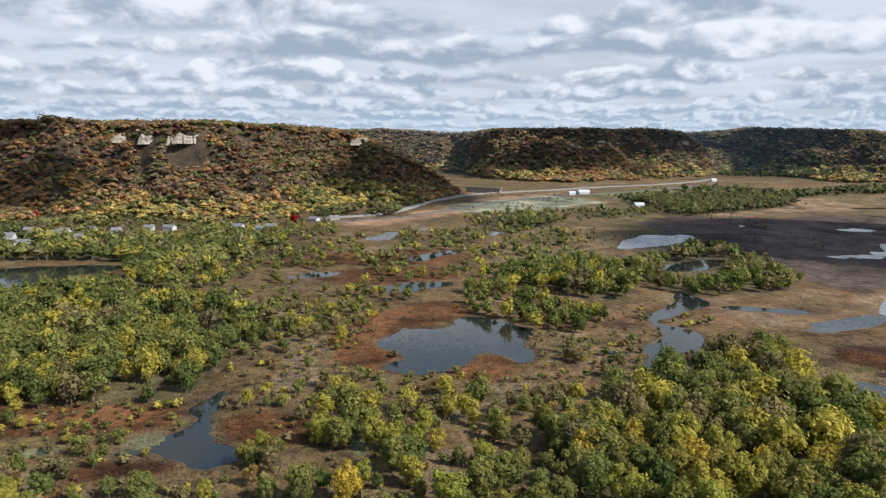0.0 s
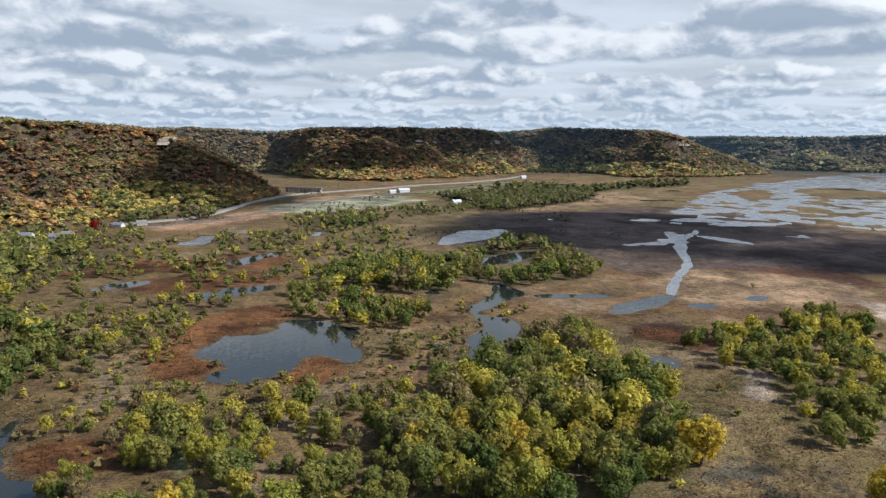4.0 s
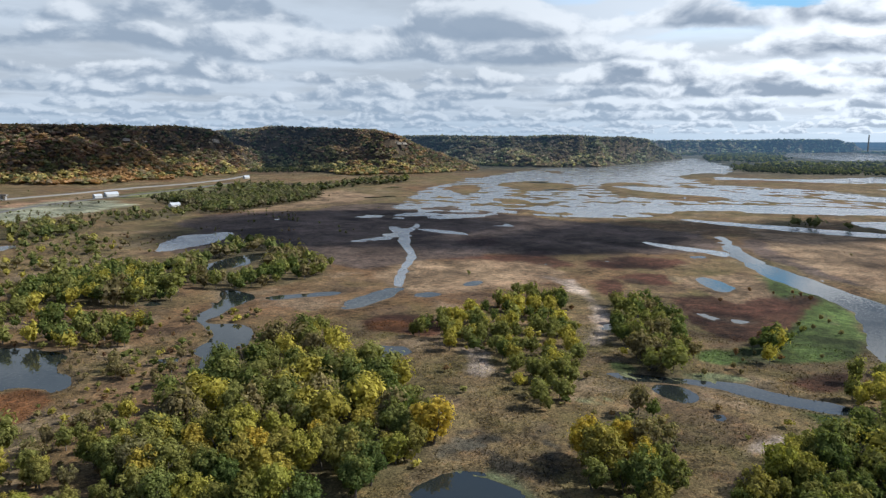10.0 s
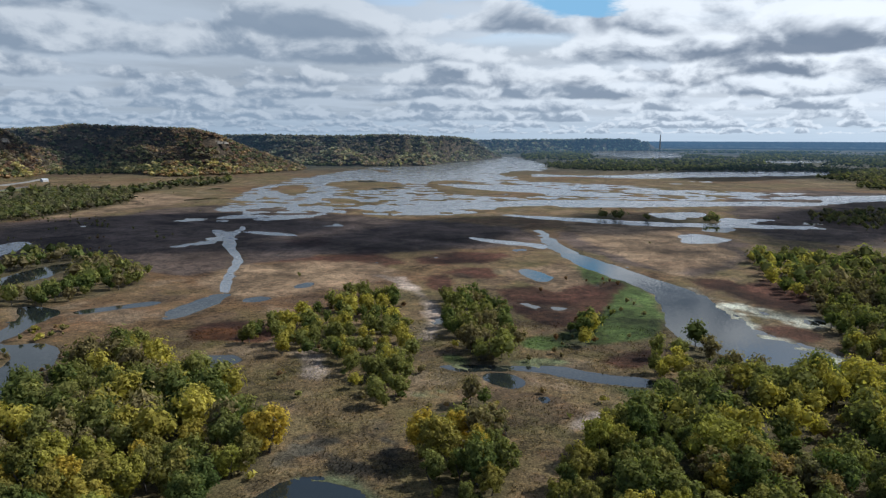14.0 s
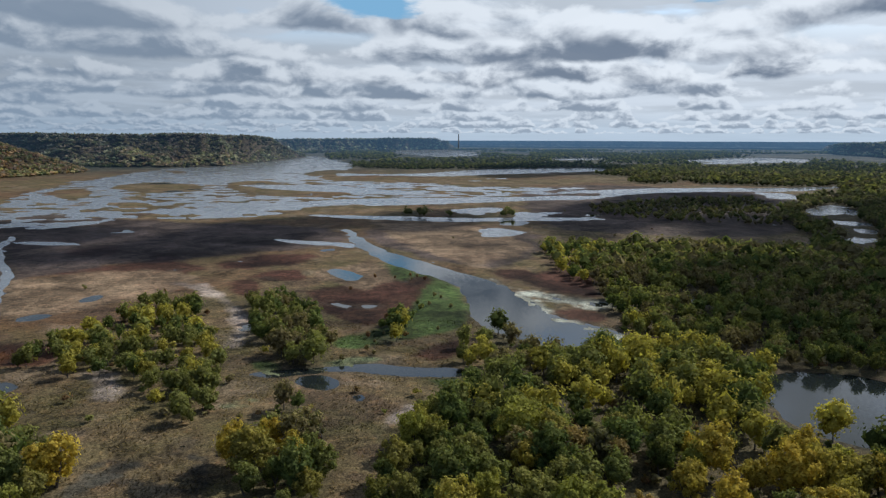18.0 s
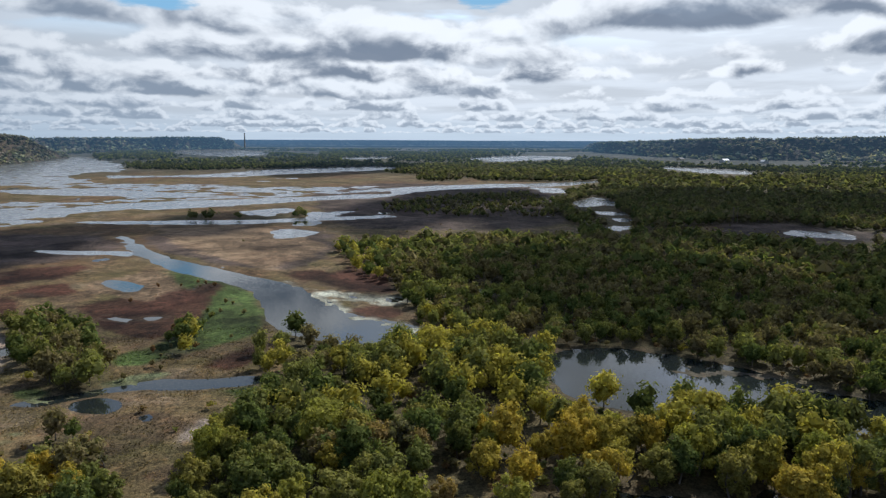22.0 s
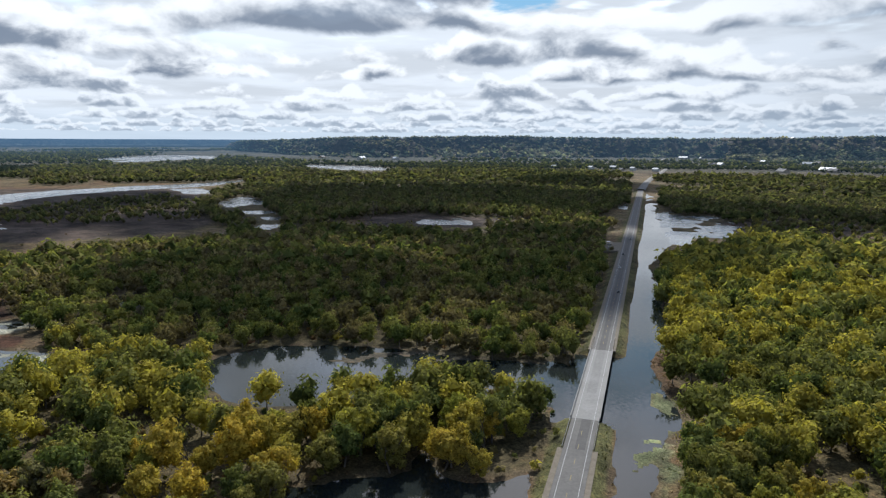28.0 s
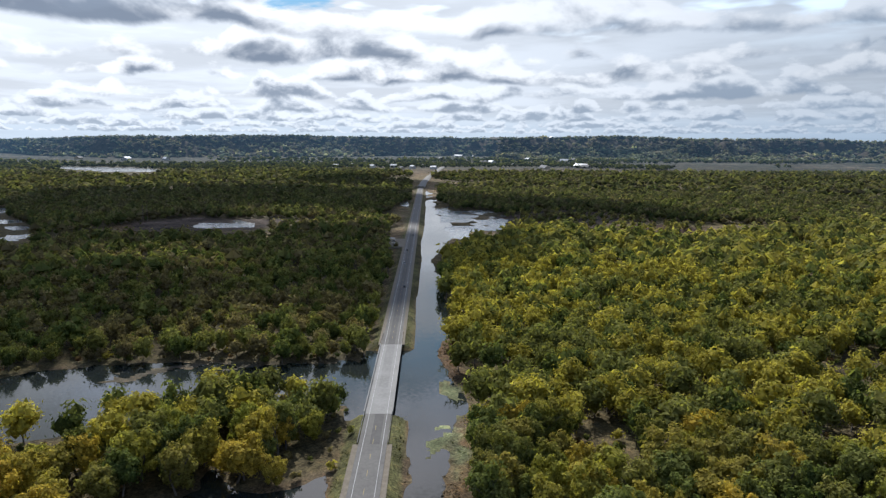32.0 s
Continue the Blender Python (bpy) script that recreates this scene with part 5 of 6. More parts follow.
# the bluffs' forest
bx, by, bh, bc = [], [], [], []
for lo, hi, cell in ((850, 1750, 6.5), (1750, 2700, 10.0), (2700, 4400, 16.0), (4400, 9500, 46.0)):
    x, y = scatter(lo, hi, cell, int(lo) + 5)
    z, u = rise(x, y)
    keep = (z > 1.5) & (u < 1.5) & (dice.uniform(size=x.shape) < 0.93)
    x, y, z, u = x[keep], y[keep], z[keep], u[keep]
    patch = rough_noise(x / 90, y / 90, 3, 33)
    low_slope = u + 0.25 * patch < 0.42
    col = np.empty(x.shape + (3,))
    for pal, sel in ((np.array(PALETTE["foot"]), low_slope), (np.array(PALETTE["bluff"]), ~low_slope)):
        pick = np.clip(((0.5 + 0.5 * rough_noise(x[sel] / 95, y[sel] / 95, 3, 34) + dice.uniform(-0.24, 0.24, sel.sum())) * len(pal)).astype(int), 0, len(pal) - 1)
        col[sel] = pal[pick] * dice.uniform(0.72, 1.22, (sel.sum(), 1))
    col = (col * 0.78 + col.mean(1, keepdims=True) * 0.22) * np.where(low_slope, 1.5, 1.25)[:, None] * np.array((1.06, 0.94, 0.95))
    # haze put into the colours: bluff trees turn greyer past 1.7 km
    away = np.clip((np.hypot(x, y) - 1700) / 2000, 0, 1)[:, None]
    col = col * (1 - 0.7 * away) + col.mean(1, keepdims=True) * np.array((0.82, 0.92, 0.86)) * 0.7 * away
    bx.append(x), by.append(y), bh.append(dice.uniform(8, 13.5, x.shape) * (cell / 9.0) ** 0.4), bc.append(col)
bx, by, bh, bc = np.concatenate(bx), np.concatenate(by), np.concatenate(bh), np.concatenate(bc)
bare_rock = np.zeros(bx.shape, bool)
for az, height, wide, tall in OUTCROPS:                      # no trees before the cliffs
    ox, oy, oz = on_slope(az, height)
    od = math.hypot(ox, oy)
    bare_rock |= (np.abs(bx * oy - by * ox) / od < wide * 0.46) & (np.abs((bx * ox + by * oy) / od - od + 13) < 15)
bx, by, bh, bc = bx[~bare_rock], by[~bare_rock], bh[~bare_rock], bc[~bare_rock]
bz, _ = rise(bx, by)
bd = np.hypot(bx, by)
for name, sel, leaves, size, lobes, wide, label in (("bluff_forest", bd < 1750, 18, 0.12, 3, 1.75, "steep bluff forest in rust, olive and brown"),
                                                   ("further_bluff_forest", (bd >= 1750) & (bd < 3300), 9, 0.19, 2, 1.8, "further bluff forest in autumn colours greyed by painted haze"),
                                                   ("far_bluff_forest", bd >= 3300, 5, 0.24, 2, 2.0, "far hazy bluff forest in dull green")):
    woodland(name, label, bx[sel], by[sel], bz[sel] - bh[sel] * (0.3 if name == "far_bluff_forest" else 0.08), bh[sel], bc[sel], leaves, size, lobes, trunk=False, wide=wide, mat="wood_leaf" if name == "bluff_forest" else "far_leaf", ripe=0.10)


# ---- the causeway, its bridge and the valley roads ----
ROAD_WAY = (ROAD_B - ROAD_A).normalized()
ROAD_TURN = math.degrees(math.atan2(ROAD_WAY.y, ROAD_WAY.x))
ROAD_TOP = 3.0


def on_causeway(along, across, z):
    p = ROAD_A + ROAD_WAY * along + Vector((ROAD_WAY.y, -ROAD_WAY.x)) * across   # across: to the right, looking along
    return Vector((p.x, p.y, z))


def strip(name, mat, runs, wide, thick, parent=None, label="", step=24.0):
    """A slab along the causeway; runs are (start, end, middle across, top)."""
    bm = bmesh.new()
    for a, b, mid, top in runs:
        n = max(1, int((b - a) / step))
        rows = []
        for i in range(n + 1):
            s = a + (b - a) * i / n
            rows.append([bm.verts.new(on_causeway(s, mid + o, z)) for o, z in ((-wide / 2, top - thick), (-wide / 2, top), (wide / 2, top), (wide / 2, top - thick))])
        for r, q in zip(rows, rows[1:]):
            for j in range(3):
                bm.faces.new((r[j], r[j + 1], q[j + 1], q[j]))
        bm.faces.new(rows[0])
        bm.faces.new(rows[-1][::-1])
    bmesh.ops.recalc_face_normals(bm, faces=bm.faces[:])
    return part(name, bm, mat, parent, label)


END = 1460.0
road = tagged(new("road"), "worn grey two-lane causeway road with pale edge lines", "road", kind="structure")
strip("carriageway", MAT["asphalt"], [(-70, BRIDGE[0], 0, ROAD_TOP), (BRIDGE[1], END, 0, ROAD_TOP)], 10.2, 0.5, road)
strip("shoulder", MAT["gravel"], [(-70, BRIDGE[0] - 28, -6.1, ROAD_TOP - 0.06), (-70, BRIDGE[0] - 28, 6.1, ROAD_TOP - 0.06), (BRIDGE[1], END, -6.0, ROAD_TOP - 0.06), (BRIDGE[1], END, 6.0, ROAD_TOP - 0.06)], 1.9, 0.7, road, "gravel shoulder")
strip("repair_patch", MAT["patch"], [(BRIDGE[0] - 28, BRIDGE[0] - 0.1, 0.7, ROAD_TOP + 0.008), (BRIDGE[1] + 0.1, 700, 0, ROAD_TOP + 0.008)], 3.6, 0.1, road, "darker resurfaced asphalt")
for side in (-1, 1):
    strip("edge_line", MAT["line"], [(-70, BRIDGE[0], side * 3.5, ROAD_TOP + 0.016), (BRIDGE[0], BRIDGE[1], side * 3.5, ROAD_TOP + 0.05), (BRIDGE[1], END, side * 3.5, ROAD_TOP + 0.016)], 0.16, 0.01, road, "white edge line")
dash = strip("centre_dash", MAT["yellow_line"], [(-60, -56, 0, ROAD_TOP + 0.016)], 0.18, 0.008, road, "yellow centre dash")
for i in range(1, 60):
    s = -60 + i * 12.2
    if BRIDGE[0] - 6 < s < BRIDGE[1] + 2:
        continue
    d_ob = new("centre_dash", dash.data)
    d_ob.parent = road
    d_ob.location = (ROAD_WAY.x * i * 12.2, ROAD_WAY.y * i * 12.2, 0)

bridge = tagged(new("road_bridge"), "pale concrete road bridge with low parapets over the channel", "bridge")
strip("deck", MAT["concrete"], [(BRIDGE[0], BRIDGE[1], 0, ROAD_TOP + 0.03)], 10.8, 0.35, bridge)
strip("wheel_track", MAT["worn_deck"], [(BRIDGE[0] + 30, BRIDGE[1], 0.0, ROAD_TOP + 0.038)], 4.2, 0.02, bridge, "darker worn wheel track")
for side in (-1, 1):
    strip("parapet", MAT["concrete"], [(BRIDGE[0], BRIDGE[1], side * 5.55, ROAD_TOP + 0.85)], 0.34, 1.25, bridge)
    strip("coping", MAT["concrete"], [(BRIDGE[0], BRIDGE[1], side * 5.55, ROAD_TOP + 0.97)], 0.46, 0.12, bridge)
for off in (-4.3, -1.45, 1.45, 4.3):
    strip("girder", MAT["patch"], [(BRIDGE[0], BRIDGE[1], off, ROAD_TOP - 0.325)], 0.6, 1.15, bridge, "dark steel girder")
for i in range(5):
    s = BRIDGE[0] + (i + 0.5) * (BRIDGE[1] - BRIDGE[0]) / 5
    bm = bmesh.new()
    box(bm, (1.1, 10.4, 0.9), on_causeway(s, 0, 1.07), math.radians(ROAD_TURN), 0.06)
    for o in (-3.6, 0, 3.6):
        bmesh.ops.create_cone(bm, cap_ends=True, segments=10, radius1=0.45, radius2=0.45, depth=2.6, matrix=Matrix.Translation(on_causeway(s, o, -0.4)))
    part("pier", bm, MAT["concrete"], bridge)


def guard_rail(a, b, across):
    rail = tagged(new("guard_rail"), "galvanised guard rail on timber posts beside the causeway", "guard rail", "guard rails")
    strip("rail", MAT["steel"], [(a, b, across, ROAD_TOP + 0.75)], 0.12, 0.32, rail)
    n = int((b - a) / 2)
    bm = bmesh.new()
    box(bm, (0.16, 0.2, 1.3), (0, 0, 0), math.radians(ROAD_TURN), 0.02)
    side = 0.17 if across > 0 else -0.17
    first = part("post", bm, MAT["timber"], rail)
    first.location = on_causeway(a + 0.3, across + side, ROAD_TOP + 0.05)
    for i in range(1, n):
        p = new("post", first.data)
        p.parent, p.location = rail, on_causeway(a + 0.3 + i * 2.0, across + side, ROAD_TOP + 0.05)


for across in (-5.5, 5.5):
    guard_rail(BRIDGE[0] - 28, BRIDGE[0] - 0.2, across)
    guard_rail(BRIDGE[1] + 0.2, BRIDGE[1] + 26, across)

paint = {"white": make_plain("white_car_paint", (0.6, 0.6, 0.6), (0.7, 0.7, 0.7), 1, 0.3, 0), "grey": make_plain("grey_car_paint", (0.12, 0.125, 0.13), (0.16, 0.165, 0.17), 1, 0.3, 0),
         "dark": make_plain("dark_car_paint", (0.02, 0.022, 0.03), (0.03, 0.032, 0.04), 1, 0.3, 0), "rubber": make_plain("rubber", (0.015, 0.015, 0.015), (0.03, 0.03, 0.03), 3, 0.9, 0)}


def car(colour, label, spot, turn):
    thing = tagged(new("car"), label, "car", "cars on the causeway")
    bm = bmesh.new()
    box(bm, (4.5, 1.8, 0.62), (0, 0, 0.66), 0, 0.16)
    part("body", bm, paint[colour], thing)
    bm = bmesh.new()
    made = box(bm, (2.5, 1.6, 0.6), (-0.2, 0, 1.25), 0)
    for v in made["verts"]:
        if v.co.z > 1.3:
            v.co.x, v.co.y = -0.2 + (v.co.x + 0.2) * 0.68, v.co.y * 0.86
    part("cabin", bm, MAT["glass"], thing, "dark window glass")
    bm = bmesh.new()
    box(bm, (1.6, 1.34, 0.05), (-0.2, 0, 1.57), 0, 0.02)
    part("car_roof", bm, paint[colour], thing)
    for x in (-1.4, 1.4):
        for y in (-0.82, 0.82):
            bm = bmesh.new()
            bmesh.ops.create_cone(bm, cap_ends=True, segments=14, radius1=0.33, radius2=0.33, depth=0.22, matrix=Matrix.Translation((x, y, 0.33)) @ Matrix.Rotation(math.pi / 2, 4, "X"))
            part("wheel", bm, paint["rubber"], thing)
    thing.matrix_basis = Matrix.Translation(spot) @ Matrix.Rotation(turn, 4, "Z")
    return thing


lane = math.radians(ROAD_TURN)
car("dark", "dark car driving along the causeway", on_causeway(355, 1.8, ROAD_TOP + 0.01), lane)
car("white", "white car driving along the causeway", on_causeway(455, -1.8, ROAD_TOP + 0.01), lane + math.pi)
car("grey", "grey car driving along the causeway", on_causeway(530, -1.8, ROAD_TOP + 0.01), lane + math.pi)
car("dark", "dark car far along the causeway", on_causeway(640, 1.8, ROAD_TOP + 0.01), lane)

# gravel parking place beside the causeway
bm = bmesh.new()
lot = box(bm, (60, 22, 3.0), on_causeway(585, -16.5, 1.35), lane, 0.8)
parking = tagged(part("parking_lot", bm, MAT["gravel"]), "pale gravel parking place beside the causeway", "parking lot", kind="structure")
car("white", "white car parked on the gravel lot", on_causeway(575, -16, 2.86), lane + 1.2)
car("grey", "grey car parked on the gravel lot", on_causeway(592, -18, 2.86), lane + 1.4)


def lane_over_land(name, label, points, wide, mat, lift=0.5, lines=True):
    """A road that follows the lie of the land through a few points."""
    q = np.array(points, float)
    run = np.concatenate(((0,), np.cumsum(np.hypot(*np.diff(q, axis=0).T))))
    s = np.linspace(0, run[-1], 70)
    x, y = np.interp(s, run, q[:, 0]), np.interp(s, run, q[:, 1])
    for _ in range(6):
        x[1:-1], y[1:-1] = (x[:-2] + 2 * x[1:-1] + x[2:]) / 4, (y[:-2] + 2 * y[1:-1] + y[2:]) / 4
    tx_, ty_ = np.gradient(x), np.gradient(y)
    ln = np.hypot(tx_, ty_)
    nx, ny = ty_ / ln, -tx_ / ln
    z = np.maximum(land_z(x, y), 0.4) + lift
    for _ in range(8):
        z[1:-1] = (z[:-2] + z[1:-1] + z[2:]) / 3
    rows = []
    for o, dz in ((-wide / 2 - 3, -3.0), (-wide / 2, 0), (wide / 2, 0), (wide / 2 + 3, -3.0)):
        px, py, pz, _ = settle(x + nx * o, y + ny * o, z + dz)
        rows.append(np.stack((px, py, pz), -1))
    v = np.stack(rows, 1).reshape(-1, 3)
    b = np.arange(69)[:, None] * 4
    faces = np.concatenate([b + np.array((j, j + 1, j + 5, j + 4)) for j in range(3)])
    me = mesh_from(name, v, faces[:, ::-1], mat)
    return tagged(new(name, me), label, "road", kind="structure")


pale_road = make_plain("pale_concrete_road", (0.15, 0.14, 0.125), (0.24, 0.225, 0.20), 0.5, 0.9, 0.01)
lane_over_land("highway", "pale highway curving along the foot of the bluffs", [(-190, 975), (-148, 991), (-87, 1032), (-25, 1246), (41, 1421), (141, 1505), (234, 1563), (375, 1687), (519, 1761), (689, 1919), (792, 2069)], 13, pale_road, 1.6)
lane_over_land("causeway_end", "causeway road bending away towards the far town", [(1276, -982), (1480, -1150), (1691, -1335), (2006, -1624), (2312, -1903), (2700, -2260)], 13, pale_road, 2.6)
lane_over_land("rail_track", "dark railway bed running below the fields", [(-160, 930), (-60, 990), (40, 1150), (140, 1310), (260, 1420), (420, 1540), (640, 1760)], 7, MAT["patch"], 1.0)


# ---- limestone outcrops high on the bluffs ----
def outcrop(az, height, wide, tall, seed):
    x, y, z = on_slope(az, height)
    bm = bmesh.new()
    n, m = max(10, int(wide / 2.2)), max(5, int(tall / 1.8))
    rows = []
    for j in range(m + 1):
        row = []
        for i in range(n + 1):
            u, v = i / n, j / m
            top = tall * (0.55 + 0.45 * abs(noise.noise((u * 3.3, seed, 0.3)))) * min(1, 5 * u, 5 * (1 - u)) ** 0.6
            bed = 1.6 * noise.noise((u * 1.5, math.floor(v * 6) * 1.7, seed)) + 1.3 * noise.noise((u * 9, v * 4, seed + 2))
            crack = -2.5 if noise.noise((u * 14, seed, 7.7)) > 0.33 else 0
            row.append(bm.verts.new(((u - 0.5) * wide, -5.0 - bed - crack + 5 * v, v * top - 1.5)))
        rows.append(row)
    back = [bm.verts.new((v.co.x, 14, v.co.z + 1)) for v in rows[-1]]
    for a, b in zip(rows + [], rows[1:] + [back]):
        for i in range(n):
            bm.faces.new((a[i], a[i + 1], b[i + 1], b[i]))
    ob = part("rock_outcrop", bm, MAT["rock"])
    ob.matrix_basis = pose(x, y, z, 0, 0, -az)
    return tagged(ob, "pale weathered limestone cliff breaking out of the wooded bluff", "cliff", "bluff outcrops")


for n, (az, height, wide, tall) in enumerate(OUTCROPS):
    outcrop(az, height, wide, tall, n * 3.1)


# ---- houses, barns and works ----
def house(spot, turn, wide, deep, tall, wall, roof, label, cat="house", group="valley houses", scale=1.0, windows=True):
    thing = tagged(new("house" if cat == "house" else cat.replace(" ", "_")), label, cat, group)
    bm = bmesh.new()
    box(bm, (wide, deep, tall + 1.0), (0, 0, tall / 2 - 0.5))
    for s in (-1, 1):
        g = [bm.verts.new(p) for p in ((s * wide / 2, -deep / 2, tall), (s * wide / 2, deep / 2, tall), (s * wide / 2, 0, tall + deep * 0.34))]
        bm.faces.new(g)
    part("wall", bm, MAT[wall], thing)
    bm = bmesh.new()
    ridge, eave = tall + deep * 0.34 + 0.1, tall - 0.15
    for s in (-1, 1):
        q = [(-wide / 2 - 0.5, s * (deep / 2 + 0.5), eave), (wide / 2 + 0.5, s * (deep / 2 + 0.5), eave), (wide / 2 + 0.5, 0, ridge), (-wide / 2 - 0.5, 0, ridge)]
        lo, hi = [bm.verts.new(p) for p in q], [bm.verts.new((p[0], p[1], p[2] + 0.22)) for p in q]
        bm.faces.new(lo), bm.faces.new(hi)
        for i in range(4):
            bm.faces.new((lo[i], lo[(i + 1) % 4], hi[(i + 1) % 4], hi[i]))
    bmesh.ops.recalc_face_normals(bm, faces=bm.faces[:])
    part("roof", bm, MAT[roof], thing)
    if windows:
        for s in (-1, 1):
            for i in range(3):
                bm = bmesh.new()
                box(bm, (1.1, 0.1, 1.3), ((i - 1) * wide * 0.3, s * (deep / 2 + 0.03), tall * 0.55))
                part("window", bm, MAT["glass"], thing)
        bm = bmesh.new()
        box(bm, (1.0, 0.1, 2.0), (wide * 0.15 + 0.4, -deep / 2 - 0.03, 1.0))
        part("door", bm, MAT["timber"], thing)
        bm = bmesh.new()
        box(bm, (0.8, 0.8, 1.8), (wide * 0.25, 0.6, ridge))
        part("chimney", bm, MAT["rock"], thing)
    x, y, z, f = (float(v[0]) for v in settle(*(np.array([float(c)]) for c in spot)))
    thing.matrix_basis = Matrix.Translation((x, y, z)) @ Matrix.Rotation(turn, 4, "Z") @ Matrix.Diagonal((f * scale, f * scale, f * scale, 1))
    return thing


def at_ground(x, y):
    return float(land_z(np.array([float(x)]), np.array([float(y)]))[0])


g = random.Random(5)
for n, (x, y) in enumerate(HOUSES):
    wall = ("white_wall", "tan_wall", "white_wall")[n % 3]
    house((x, y, at_ground(x, y)), g.uniform(-0.5, 0.5), g.uniform(10, 15), g.uniform(7.5, 9.5), g.uniform(2.8, 4.2), wall, "roof",
          {"white_wall": "white clapboard house with a pitched roof among trees", "tan_wall": "tan clapboard house with a grey roof among trees"}[wall])
for n, (x, y, w, dd) in enumerate(BARNS):
    house((x, y, at_ground(x, y)), 0.25, w, dd, 5.0, "white_wall", "metal_roof", "white sheet-roofed farm shed beside the highway", "farm shed", "farm sheds", windows=False)
for n, (x, y, w) in enumerate(TOWN):
    house((x, y, at_ground(x, y)), g.uniform(-0.6, 0.6), w, min(w * 0.6, 26), g.uniform(5, 9), ("white_wall", "tan_wall")[n % 2], ("metal_roof", "roof")[n % 2],
          "small distant town building among autumn trees", "town building", "far town", windows=False)

# concrete viaduct at the mouth of the side valley
tres = tagged(new("viaduct"), "low concrete viaduct on many piers below the bluff", "bridge")
(ax, ay), (bx_, by_) = VIADUCT
span, turn = math.hypot(bx_ - ax, by_ - ay), math.atan2(by_ - ay, bx_ - ax)
vz = max(at_ground(ax, ay), at_ground(bx_, by_))
bm = bmesh.new()
box(bm, (span, 9, 1.4), (span / 2, 0, 9.2), 0, 0.1)
part("deck", bm, MAT["concrete"], tres)
bm = bmesh.new()
box(bm, (span, 0.3, 1.0), (span / 2, -4.4, 10.4))
part("railing", bm, MAT["concrete"], tres)
for i in range(13):
    bm = bmesh.new()
    box(bm, (1.6, 7.5, 14), ((i + 0.5) * span / 13, 0, 1.6), 0, 0.1)
    part("pier", bm, MAT["concrete"], tres)
tres.matrix_basis = Matrix.Translation((ax, ay, vz)) @ Matrix.Rotation(turn, 4, "Z")

# the tall stack far down the river
stack = tagged(new("chimney_stack"), "very tall slender concrete stack far down the river", "chimney")
bm = bmesh.new()
bmesh.ops.create_cone(bm, cap_ends=True, segments=16, radius1=9, radius2=6, depth=190, matrix=Matrix.Translation((0, 0, 95)))
part("shaft", bm, MAT["concrete"], stack)
bm = bmesh.new()
bmesh.ops.create_cone(bm, cap_ends=True, segments=16, radius1=6.8, radius2=6.8, depth=6, matrix=Matrix.Translation((0, 0, 186)))
part("rim", bm, MAT["patch"], stack)
sx, sy, sz, sf = (float(v[0]) for v in settle(np.array([9000 * math.sin(radians(67.75))]), np.array([9000 * math.cos(radians(67.75))]), np.array([0.0])))
stack.matrix_basis = Matrix.Translation((sx, sy, sz)) @ Matrix.Diagonal((sf, sf, sf, 1))

# tall timber poles of the line that crosses the woods
for n, (x, y) in enumerate(POLES):
    pole = tagged(new("power_pole"), "tall thin timber power pole standing in the wood", "power pole", "power line poles")
    bm = bmesh.new()
    bmesh.ops.create_cone(bm, cap_ends=True, segments=8, radius1=0.45, radius2=0.3, depth=25, matrix=Matrix.Translation((0, 0, 11.5)))
    part("pole", bm, MAT["timber"], pole)
    bm = bmesh.new()
    box(bm, (7, 0.3, 0.35), (0, 0, 21.5))
    part("crossarm", bm, MAT["timber"], pole)
    pole.location = (x, y, at_ground(x, y))

# two scarlet maples among the houses
RED = (0.24, 0.012, 0.014)
for n, (x, y) in enumerate(RED_TREES):
    tree = tagged(new("tree"), "scarlet maple glowing among the valley houses", "tree", "scarlet maples")
    v, share = crown(420, 0.06, 8, seed=900 + n)
    me = mesh_from("crown", v.reshape(-1, 3), np.arange(len(v) * 3).reshape(-1, 3), MAT["leaf"])
    colour_attribute(me, "tint", np.repeat(np.array(RED)[None] * np.random.default_rng(n).uniform(0.7, 1.3, (len(v), 1)), 3, 0))
    c_ob = new("crown", me)
    c_ob.parent = tree
    part("trunk", limbs(1.0, 950 + n), MAT["bark"], tree)
    tree.matrix_basis = Matrix.Translation((x, y, at_ground(x, y))) @ Matrix.Diagonal((15, 15, 14, 1))


# ---- reeds and dry grass of the nearer marsh ----
rx, ry = scatter(178, 420, 1.45, 77)
rz, rc, rs, _ = lie(rx, ry)
r_across, _ = off_road(rx, ry)
keep = (rs < 0.2) & (dice.uniform(size=rx.shape) < np.clip(0.45 + 0.6 * rough_noise(rx / 11, ry / 11, 3, 12), 0.05, 0.9)) & (r_across > 7.5) & (wood_kind(rx, ry) < 0)
rx, ry, rz, rc = rx[keep], ry[keep], rz[keep], rc[keep]
rh = dice.uniform(0.25, 0.75, rx.shape)
tufts = []
for i in range(2):
    a = dice.uniform(0, 6.283, rx.shape)
    w, lean = dice.uniform(0.2, 0.4, rx.shape), dice.uniform(0.7, 1.4, rx.shape)
    ca, sa = np.cos(a), np.sin(a)
    tufts.append(np.stack((np.stack((rx + w * ca, ry + w * sa, rz - 0.1), -1), np.stack((rx - w * ca, ry - w * sa, rz - 0.1), -1), np.stack((rx - sa * lean, ry + ca * lean, rz + rh), -1)), 1))
v = np.concatenate(tufts).reshape(-1, 3)
me = mesh_from("marsh_grass", v, np.arange(len(v)).reshape(-1, 3), MAT["wood_leaf"])
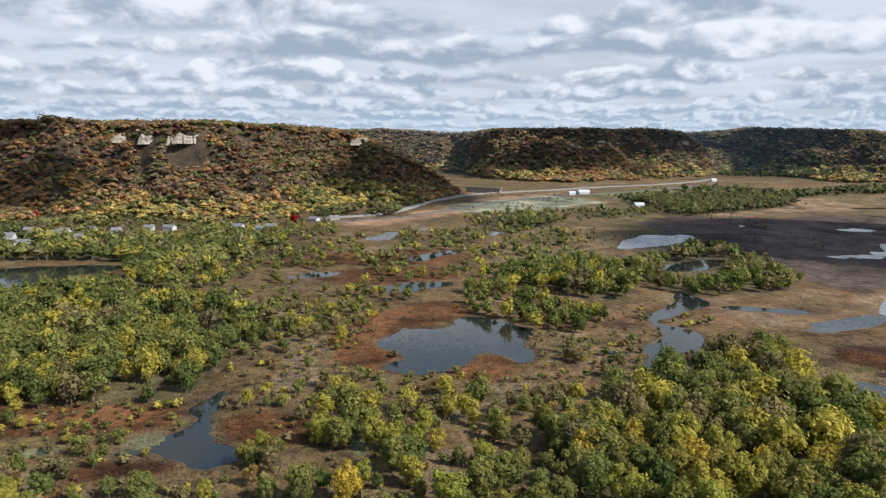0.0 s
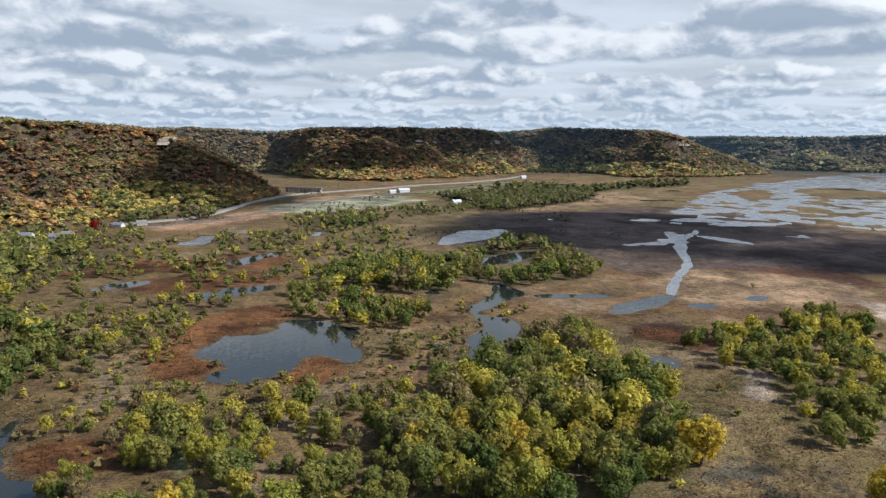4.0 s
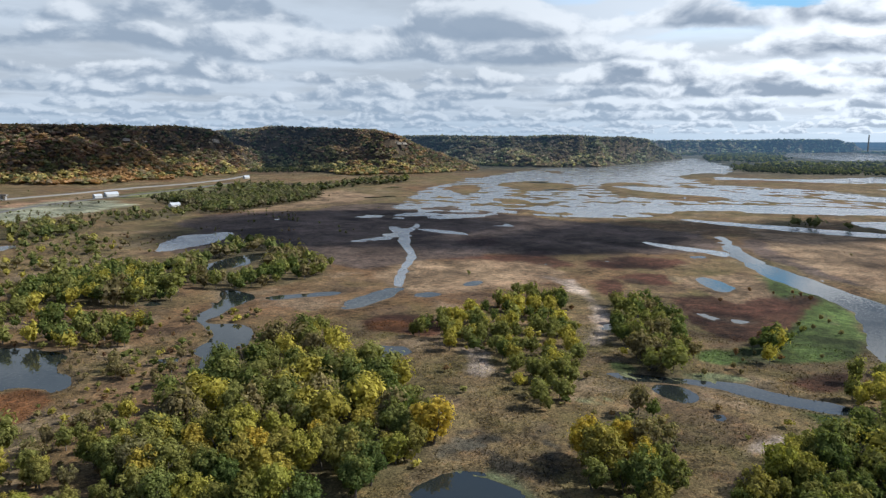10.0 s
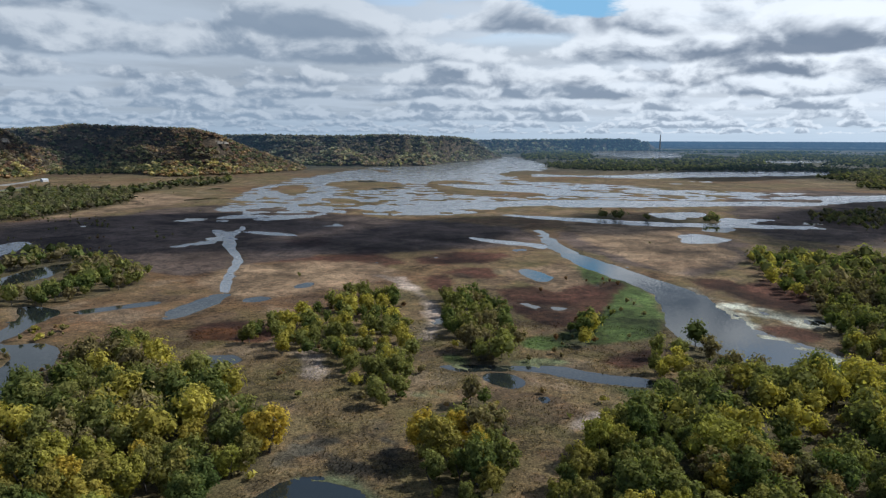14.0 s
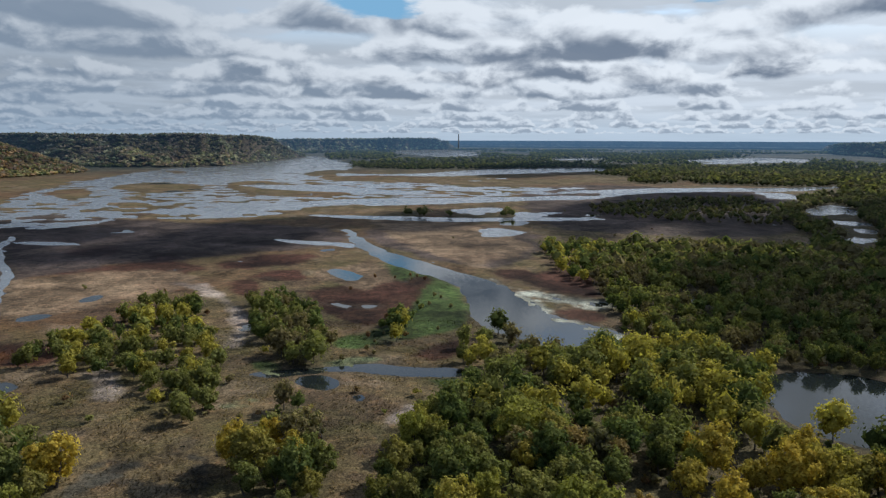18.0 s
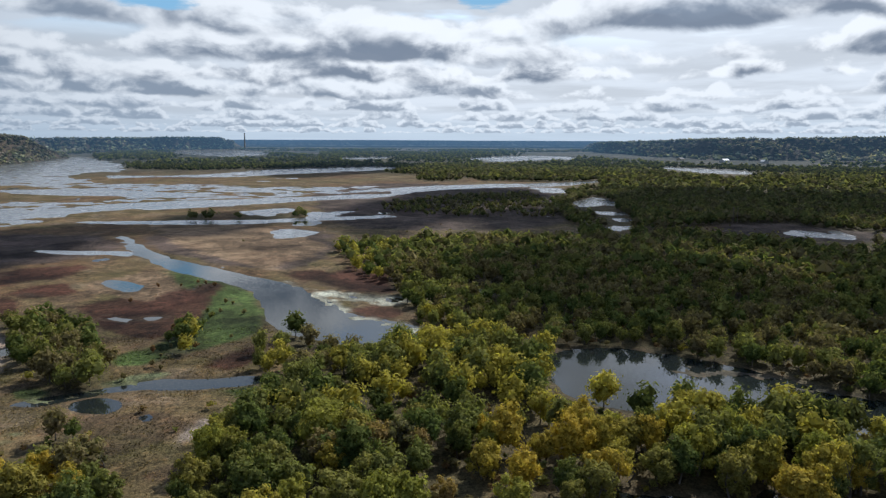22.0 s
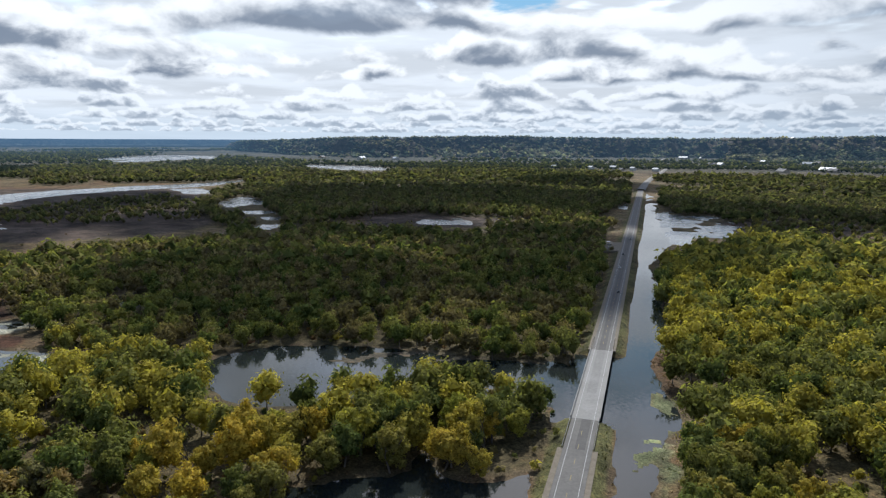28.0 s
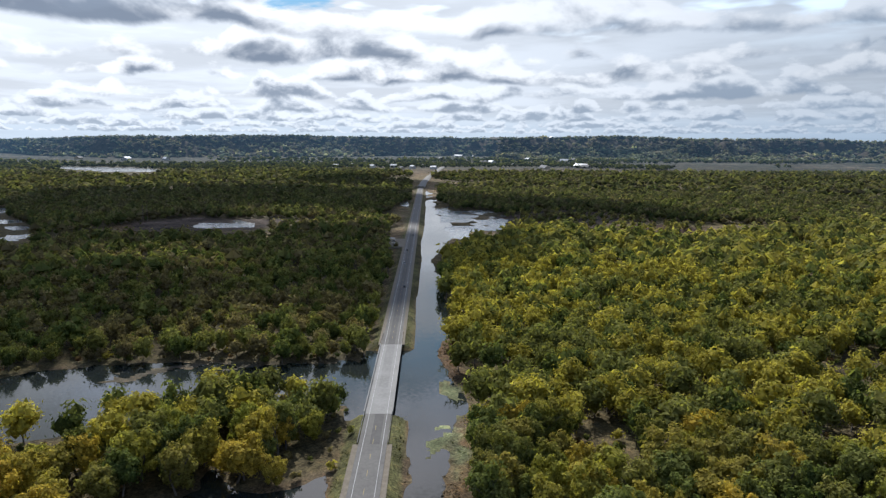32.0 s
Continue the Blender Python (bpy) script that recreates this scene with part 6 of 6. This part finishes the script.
colour_attribute(me, "tint", np.repeat(np.concatenate([rc] * 2) * dice.uniform(0.45, 1.75, (len(rx) * 2, 1)), 3, 0))
tagged(new("marsh_grass", me), "dry tan and rusty marsh grass in loose tufts", "grass", kind="stuff")


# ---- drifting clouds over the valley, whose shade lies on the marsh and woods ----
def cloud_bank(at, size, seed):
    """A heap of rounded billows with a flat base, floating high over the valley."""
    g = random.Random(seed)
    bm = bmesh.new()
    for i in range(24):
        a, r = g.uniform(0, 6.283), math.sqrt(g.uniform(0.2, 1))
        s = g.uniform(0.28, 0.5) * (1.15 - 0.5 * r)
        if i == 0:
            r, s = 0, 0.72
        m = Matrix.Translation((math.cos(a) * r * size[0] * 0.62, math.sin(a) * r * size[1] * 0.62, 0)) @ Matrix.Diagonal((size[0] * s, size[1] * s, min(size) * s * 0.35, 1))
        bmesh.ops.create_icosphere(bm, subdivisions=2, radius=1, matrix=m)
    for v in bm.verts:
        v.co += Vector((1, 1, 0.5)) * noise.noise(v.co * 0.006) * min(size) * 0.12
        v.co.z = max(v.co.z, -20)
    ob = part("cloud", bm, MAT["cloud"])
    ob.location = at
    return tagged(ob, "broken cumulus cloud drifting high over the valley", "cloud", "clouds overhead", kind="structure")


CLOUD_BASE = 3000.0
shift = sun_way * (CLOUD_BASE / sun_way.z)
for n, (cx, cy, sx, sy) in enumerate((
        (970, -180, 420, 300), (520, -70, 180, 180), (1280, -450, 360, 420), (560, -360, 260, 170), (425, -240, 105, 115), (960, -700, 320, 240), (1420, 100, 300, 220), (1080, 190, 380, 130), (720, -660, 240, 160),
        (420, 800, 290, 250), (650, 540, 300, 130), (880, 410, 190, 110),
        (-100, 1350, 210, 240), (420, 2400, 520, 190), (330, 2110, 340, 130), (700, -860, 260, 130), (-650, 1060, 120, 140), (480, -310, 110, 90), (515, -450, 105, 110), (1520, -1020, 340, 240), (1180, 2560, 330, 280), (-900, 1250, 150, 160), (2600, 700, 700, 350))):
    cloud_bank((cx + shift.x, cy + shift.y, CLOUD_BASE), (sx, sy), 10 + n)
